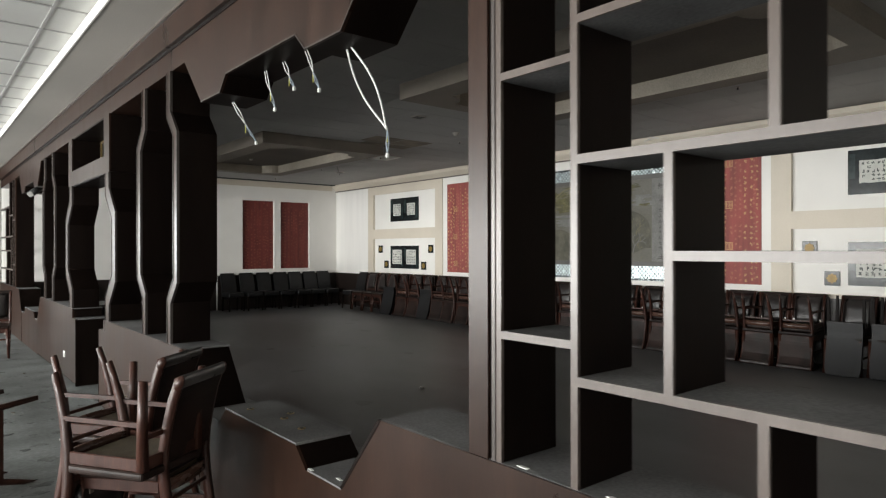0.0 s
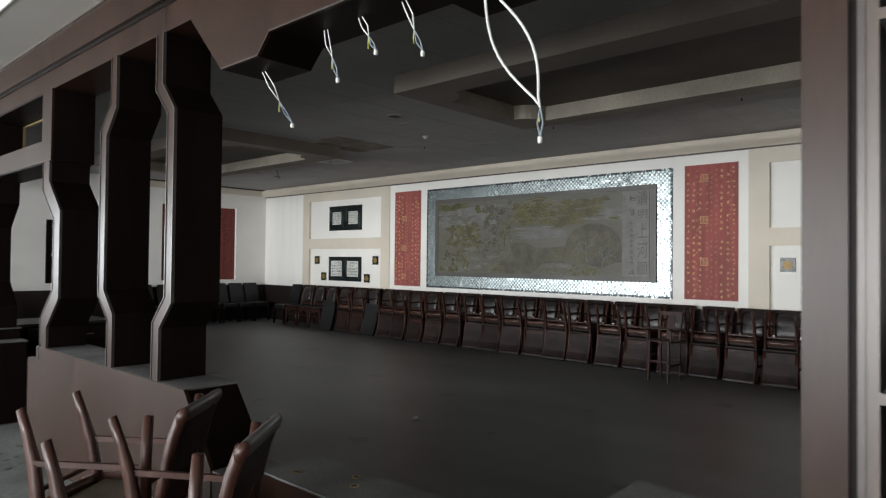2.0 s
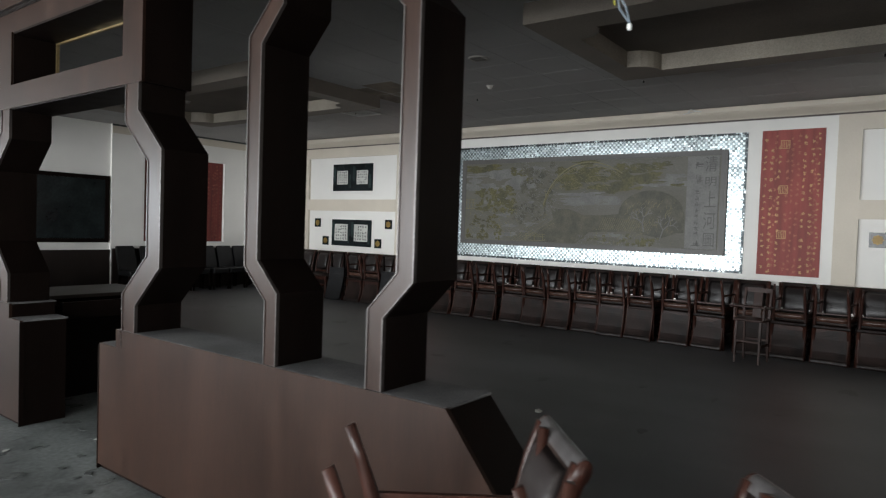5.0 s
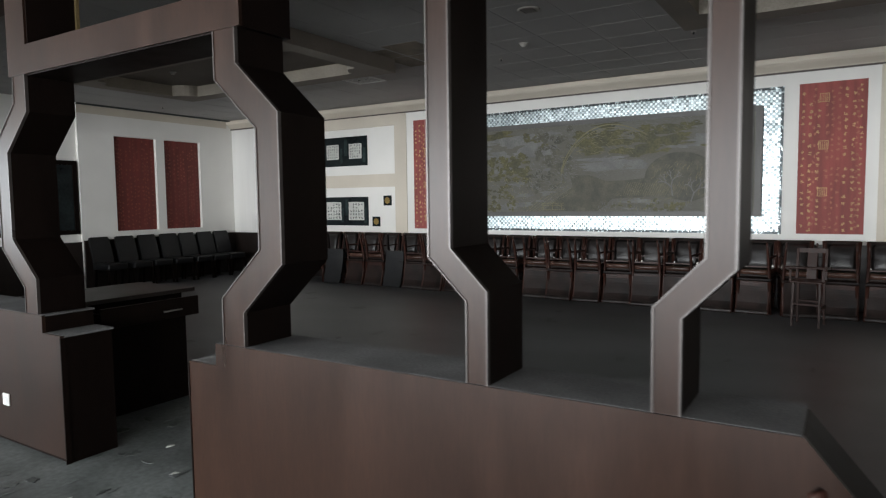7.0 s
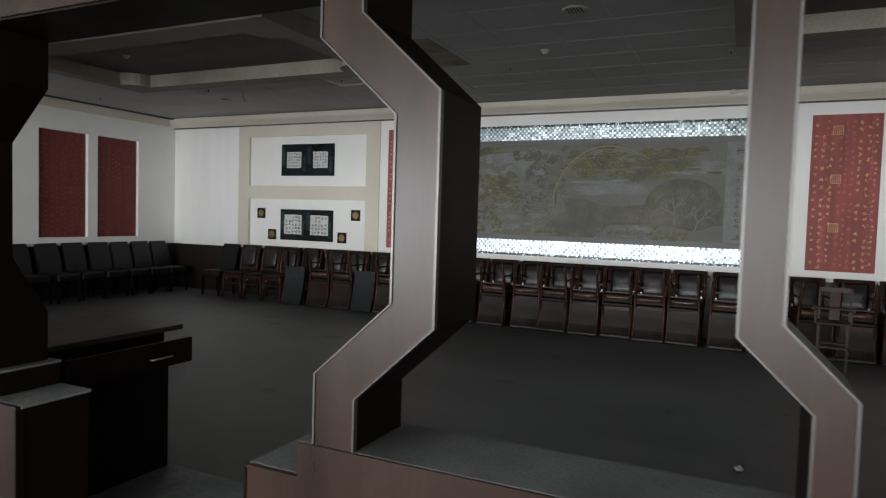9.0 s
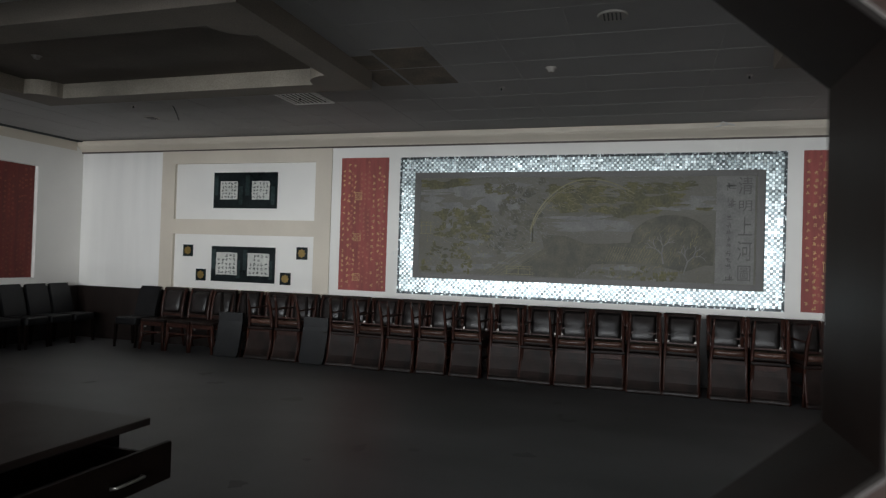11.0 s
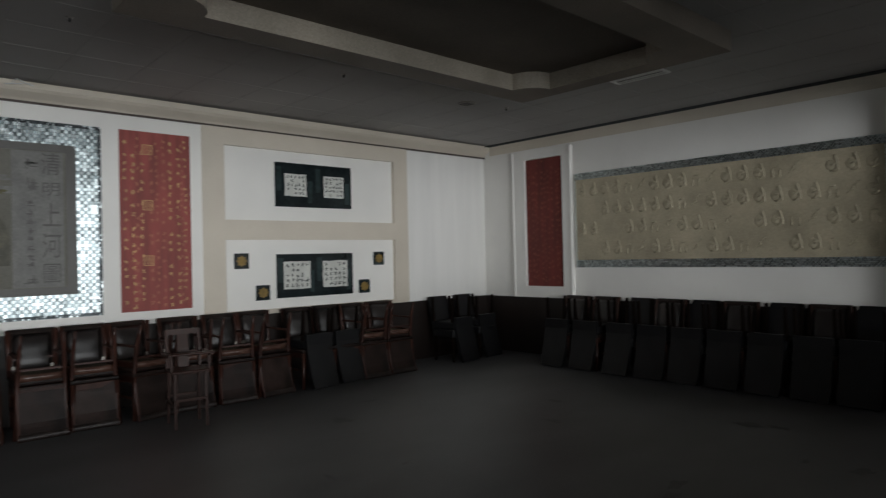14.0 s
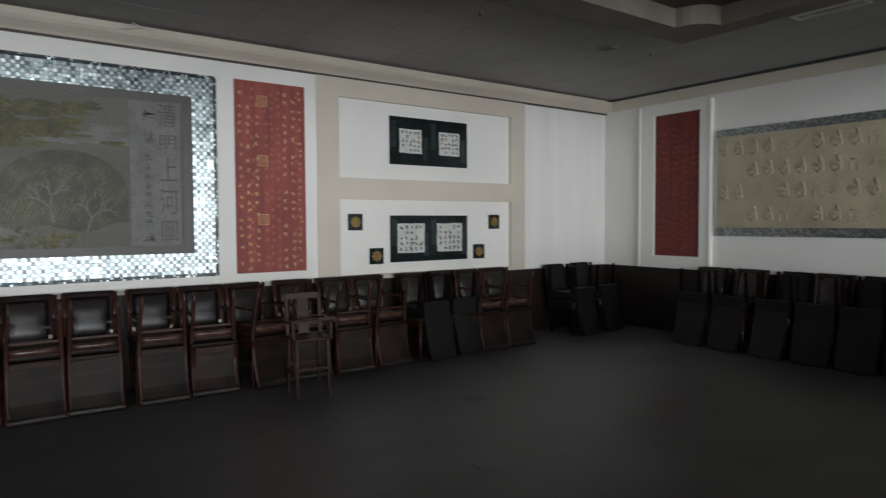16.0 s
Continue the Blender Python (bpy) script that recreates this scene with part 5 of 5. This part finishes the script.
# ---- loose cables under the hung header ----
def hanging_cable(name_label, start, end, loop=False, seed=0):
    c = thing("hanging_cable", name_label, "cable", "cut cables under the header")
    r = random.Random(seed)
    a, b = Vector(start), Vector(end)
    if loop:
        for s in (-1, 1):
            pts = []
            for k in range(13):
                t = k / 12
                bow = math.sin(math.pi * min(1, t * 1.05)) * 0.075
                p = a.lerp(b + Vector((0, 0, 0.12)), t)
                pts.append(p + Vector((0.02 * s * bow * 10, s * bow + 0.02 * (1 - t) * s, 0)))
            part("sheath", tube(bmesh.new(), pts, 0.0048, 8), CABLE, c, "white plastic cable loop", True)
        join = b + Vector((0, 0, 0.12))
    else:
        join = a.lerp(b, 0.55)
        for s in (-1, 1):
            pts = [a + Vector((0, s * 0.012, 0)), a.lerp(join, 0.5) + Vector((0, s * 0.016 + r.uniform(-0.01, 0.01), 0)), join]
            part("sheath", tube(bmesh.new(), pts, 0.003, 6), CABLE, c, "white plastic cable", True)
    part("earth_wire", tube(bmesh.new(), [join, join + Vector((0.004, 0.008, -0.03)), join + Vector((0, 0.002, -0.055))], 0.0027, 6), CABLE_YELLOW, c, "yellow-green wire")
    for s in (-1, 1):
        part("core_wire", tube(bmesh.new(), [join, join.lerp(b, 0.5) + Vector((0, s * 0.012, 0)), b + Vector((0, 0, 0.012))], 0.003, 6), CABLE_GREY, c, "blue-grey wire")
    part("connector", soft_box(b.x - 0.008, b.x + 0.008, b.y - 0.007, b.y + 0.007, b.z - 0.012, b.z + 0.012, 0.003, 1), PLASTIC, c, "white connector block")
    return c


hanging_cable("thin white cut cable hanging from the header", (1.42, 4.27, 2.556), (1.55, 4.20, 2.29), seed=1)
hanging_cable("thin white cut cable hanging from the header", (1.42, 3.76, 2.651), (1.46, 3.72, 2.42), seed=2)
hanging_cable("thin white cut cable hanging from the header", (1.42, 3.52, 2.651), (1.45, 3.45, 2.49), seed=3)
hanging_cable("thin white cut cable hanging from the header", (1.42, 3.25, 2.651), (1.46, 3.18, 2.43), seed=4)
hanging_cable("long white cable loop with connector hanging from the header", (1.42, 2.81, 2.556), (1.55, 2.675, 2.035), True, 5)

# ---- ceiling fittings ----
for y in [1.25 + 2.47 * k for k in range(7)]:
    s = thing("sprinkler", "small dark sprinkler in the ceiling", "sprinkler", "ceiling sprinklers")
    part("rose", disc(bmesh.new(), 7.22, y, HALL_TOP - 0.008, HALL_TOP, 0.024, 16, 0.03), PEWTER, s)
    part("head", disc(bmesh.new(), 7.22, y, HALL_TOP - 0.034, HALL_TOP - 0.008, 0.010, 10), DARK_HOLE, s)
for x, y in ((6.6, 8.04), (5.2, 12.9)):
    s = thing("smoke_detector", "small grey round smoke detector on the ceiling", "detector", "smoke detectors")
    part("base", disc(bmesh.new(), x, y, HALL_TOP - 0.016, HALL_TOP, 0.05, 20, 0.054), BULKHEAD, s)
    part("dome", disc(bmesh.new(), x, y, HALL_TOP - 0.046, HALL_TOP - 0.016, 0.026, 20, 0.042), BULKHEAD, s)
for x, y in ((7.35, 1.83), (5.36, 7.41), (7.9, 13.9)):
    s = thing("ceiling_speaker", "round grey ceiling loudspeaker with a pierced face", "loudspeaker", "ceiling loudspeakers")
    part("rim", disc(bmesh.new(), x, y, HALL_TOP - 0.012, HALL_TOP, 0.105, 24, 0.115), BULKHEAD, s)
    for k in range(5):
        part("slot", boxes((x - 0.075, x + 0.075, y - 0.064 + k * 0.03, y - 0.052 + k * 0.03, HALL_TOP - 0.0145, HALL_TOP - 0.008)), DARK_HOLE, s)
for x0, x1, y0, y1 in ((6.98, 7.52, 10.82, 11.36), (5.05, 5.66, 1.12, 1.32)):
    v = thing("ceiling_vent", "white slatted ceiling air grille", "vent", "ceiling vents")
    part("backing", boxes((x0 + 0.02, x1 - 0.02, y0 + 0.02, y1 - 0.02, HALL_TOP - 0.004, HALL_TOP)), DARK_HOLE, v)
    part("frame", boxes((x0, x0 + 0.025, y0, y1, HALL_TOP - 0.016, HALL_TOP), (x1 - 0.025, x1, y0, y1, HALL_TOP - 0.016, HALL_TOP), (x0 + 0.025, x1 - 0.025, y0, y0 + 0.025, HALL_TOP - 0.016, HALL_TOP), (x0 + 0.025, x1 - 0.025, y1 - 0.025, y1, HALL_TOP - 0.016, HALL_TOP)), PLASTIC, v)
    n = max(3, round((y1 - y0) / 0.06))
    for k in range(1, n):
        y = y0 + (y1 - y0) * k / n
        part("slat", boxes((x0 + 0.025, x1 - 0.025, y - 0.009, y + 0.009, HALL_TOP - 0.013, HALL_TOP - 0.005)), PLASTIC, v)
wire = thing("ceiling_wire", "short bent wire hanging from the ceiling", "wire")
part("strand", tube(bmesh.new(), [(7.32, 13.06, HALL_TOP), (7.33, 13.02, 3.40), (7.30, 12.98, 3.36), (7.34, 12.97, 3.28)], 0.006, 6), DARK_HOLE, wire)
hook = thing("wall_wire", "short bent wire sticking out of the cornice", "wire")
part("strand", tube(bmesh.new(), [(9.31, 6.05, 3.41), (9.29, 6.14, 3.43), (9.28, 6.20, 3.455), (9.285, 6.24, 3.40)], 0.007, 6), TBAR, hook)
part("strand", tube(bmesh.new(), [(9.31, 6.14, 3.42), (9.27, 6.22, 3.40), (9.27, 6.30, 3.385)], 0.006, 6), TBAR, hook)

# twin spotlight under the far hung header
spot = thing("spotlight", "black twin spotlight under the far header", "spotlight")
part("bracket", boxes((1.36, 1.44, 12.20, 12.60, 2.60, 2.648)), DARK_HOLE, spot)
for y in (12.28, 12.50):
    part("lamp_head", tube(bmesh.new(), [(1.40, y, 2.60), (1.33, y - 0.03, 2.53), (1.27, y - 0.06, 2.48)], 0.05, 12), DARK_HOLE, spot, "black lamp head", True)
    part("lens", tube(bmesh.new(), [(1.272, y - 0.059, 2.482), (1.262, y - 0.064, 2.474)], 0.042, 12), PEWTER, spot, "silver reflector")

# screw holes and chipped paint on the low sill
for y, x in ((3.85, 1.36), (3.52, 1.42), (3.27, 1.40), (3.60, 1.50)):
    hole = thing("screw_plate", "small brass edged screw hole in the sill top", "fixing", "sill fixings")
    part("rim", disc(bmesh.new(), x, y, 0.625, 0.628, 0.022, 14), BRASS, hole)
    part("hole", disc(bmesh.new(), x, y, 0.6275, 0.629, 0.013, 12), DARK_HOLE, hole)
for x, y, z in ((1.262, 2.90, 0.5245), (1.275, 1.52, 0.8925), (1.28, 1.18, 0.8925), (1.30, 2.70, 0.5245)):
    chip = thing("paint_chip", "white paint chip lying on the ledge", "litter", "paint chips")
    part("flake", prism(bmesh.new(), [(x, y), (x + 0.012, y - 0.004), (x + 0.016, y + 0.03), (x + 0.003, y + 0.042)], z, z + 0.003, "z"), PLASTIC, chip)

# peeled flakes between the red panel and the mural
for k in range(4):
    flake = thing("paint_flake", "tiny peeled white flake on the wall", "flake", "wall flakes")
    y, z = 10.76 - 0.028 * k, 1.615 + 0.004 * k
    part("flake", prism(bmesh.new(), [(y, z), (y + 0.012, z), (y - 0.002, z + 0.05), (y - 0.012, z + 0.05)], 9.4325, 9.435), PLASTIC, flake)

# ---- stains and litter ----
def stain_sheet(name, spots, z, mat, label):
    bm = bmesh.new()
    for i, (x, y, rx, ry) in enumerate(spots):
        pts = []
        for k in range(20):
            a = 2 * math.pi * k / 20
            q = 1 + 0.9 * noise.noise((math.cos(a) * 1.4 + i * 3.1, math.sin(a) * 1.4, i * 1.7))
            pts.append((x + rx * q * math.cos(a), y + ry * q * math.sin(a)))
        prism(bm, pts, z, z + 0.0006 + 0.00002 * i, "z")
    return structure(name, bm, mat, label, "floor")


rs = random.Random(21)
stain_sheet("floor_stain", [(rs.uniform(3.0, 8.3), rs.uniform(0.8, 15.5), rs.uniform(0.02, 0.10), rs.uniform(0.02, 0.10)) for _ in range(40)], 0.0005, CARPET_STAIN, "dark spots on the carpet")
stain_sheet("floor_side_stain", [(rs.uniform(-2.0, 1.8), rs.uniform(3.5, 14.0), rs.uniform(0.015, 0.07), rs.uniform(0.015, 0.06)) for _ in range(90)] + [(rs.uniform(0.2, 2.3), rs.gauss(8.0, 1.1), rs.uniform(0.010, 0.06), rs.uniform(0.010, 0.05)) for _ in range(70)], 0.0005, FLOOR_STAIN, "dark damp spots on the pale floor")
stain_sheet("floor_side_scuff", [(rs.uniform(-0.6, 2.4), rs.gauss(8.2, 1.6), rs.uniform(0.02, 0.12), rs.uniform(0.004, 0.018)) for _ in range(60)], 0.0016, FLOOR_SCUFF, "pale dusty scuffs on the worn floor")
for x, y in ((0.9, 9.9), (0.55, 7.6), (1.0, 8.1), (0.2, 8.4), (1.5, 7.9), (1.75, 8.3), (0.75, 6.3)):
    bit = thing("litter_scrap", "small flat pale scrap on the floor", "litter", "floor litter")
    a = rs.uniform(0, 3.1)
    part("scrap", prism(bmesh.new(), [(x + 0.03 * math.cos(a + q) * (1 if n % 2 else 0.5), y + 0.03 * math.sin(a + q) * (1 if n % 2 else 0.5)) for n, q in enumerate((0, 1.2, 2.6, 3.7, 5.2))], 0.0015, 0.006, "z"), PAPER if rs.random() < 0.5 else UNDER, bit)


scrap = thing("paper_scrap", "small crumpled white paper scrap on the carpet", "litter")
bm = bmesh.new()
bmesh.ops.create_icosphere(bm, subdivisions=2, radius=0.03)
for v in bm.verts:
    v.co *= 1 + 0.5 * noise.noise(v.co * 60)
    v.co.z = v.co.z * 0.5 + 0.014
part("crumple", bm, PAPER, scrap)
scrap.matrix_basis = pose(4.26, 5.92, 0)
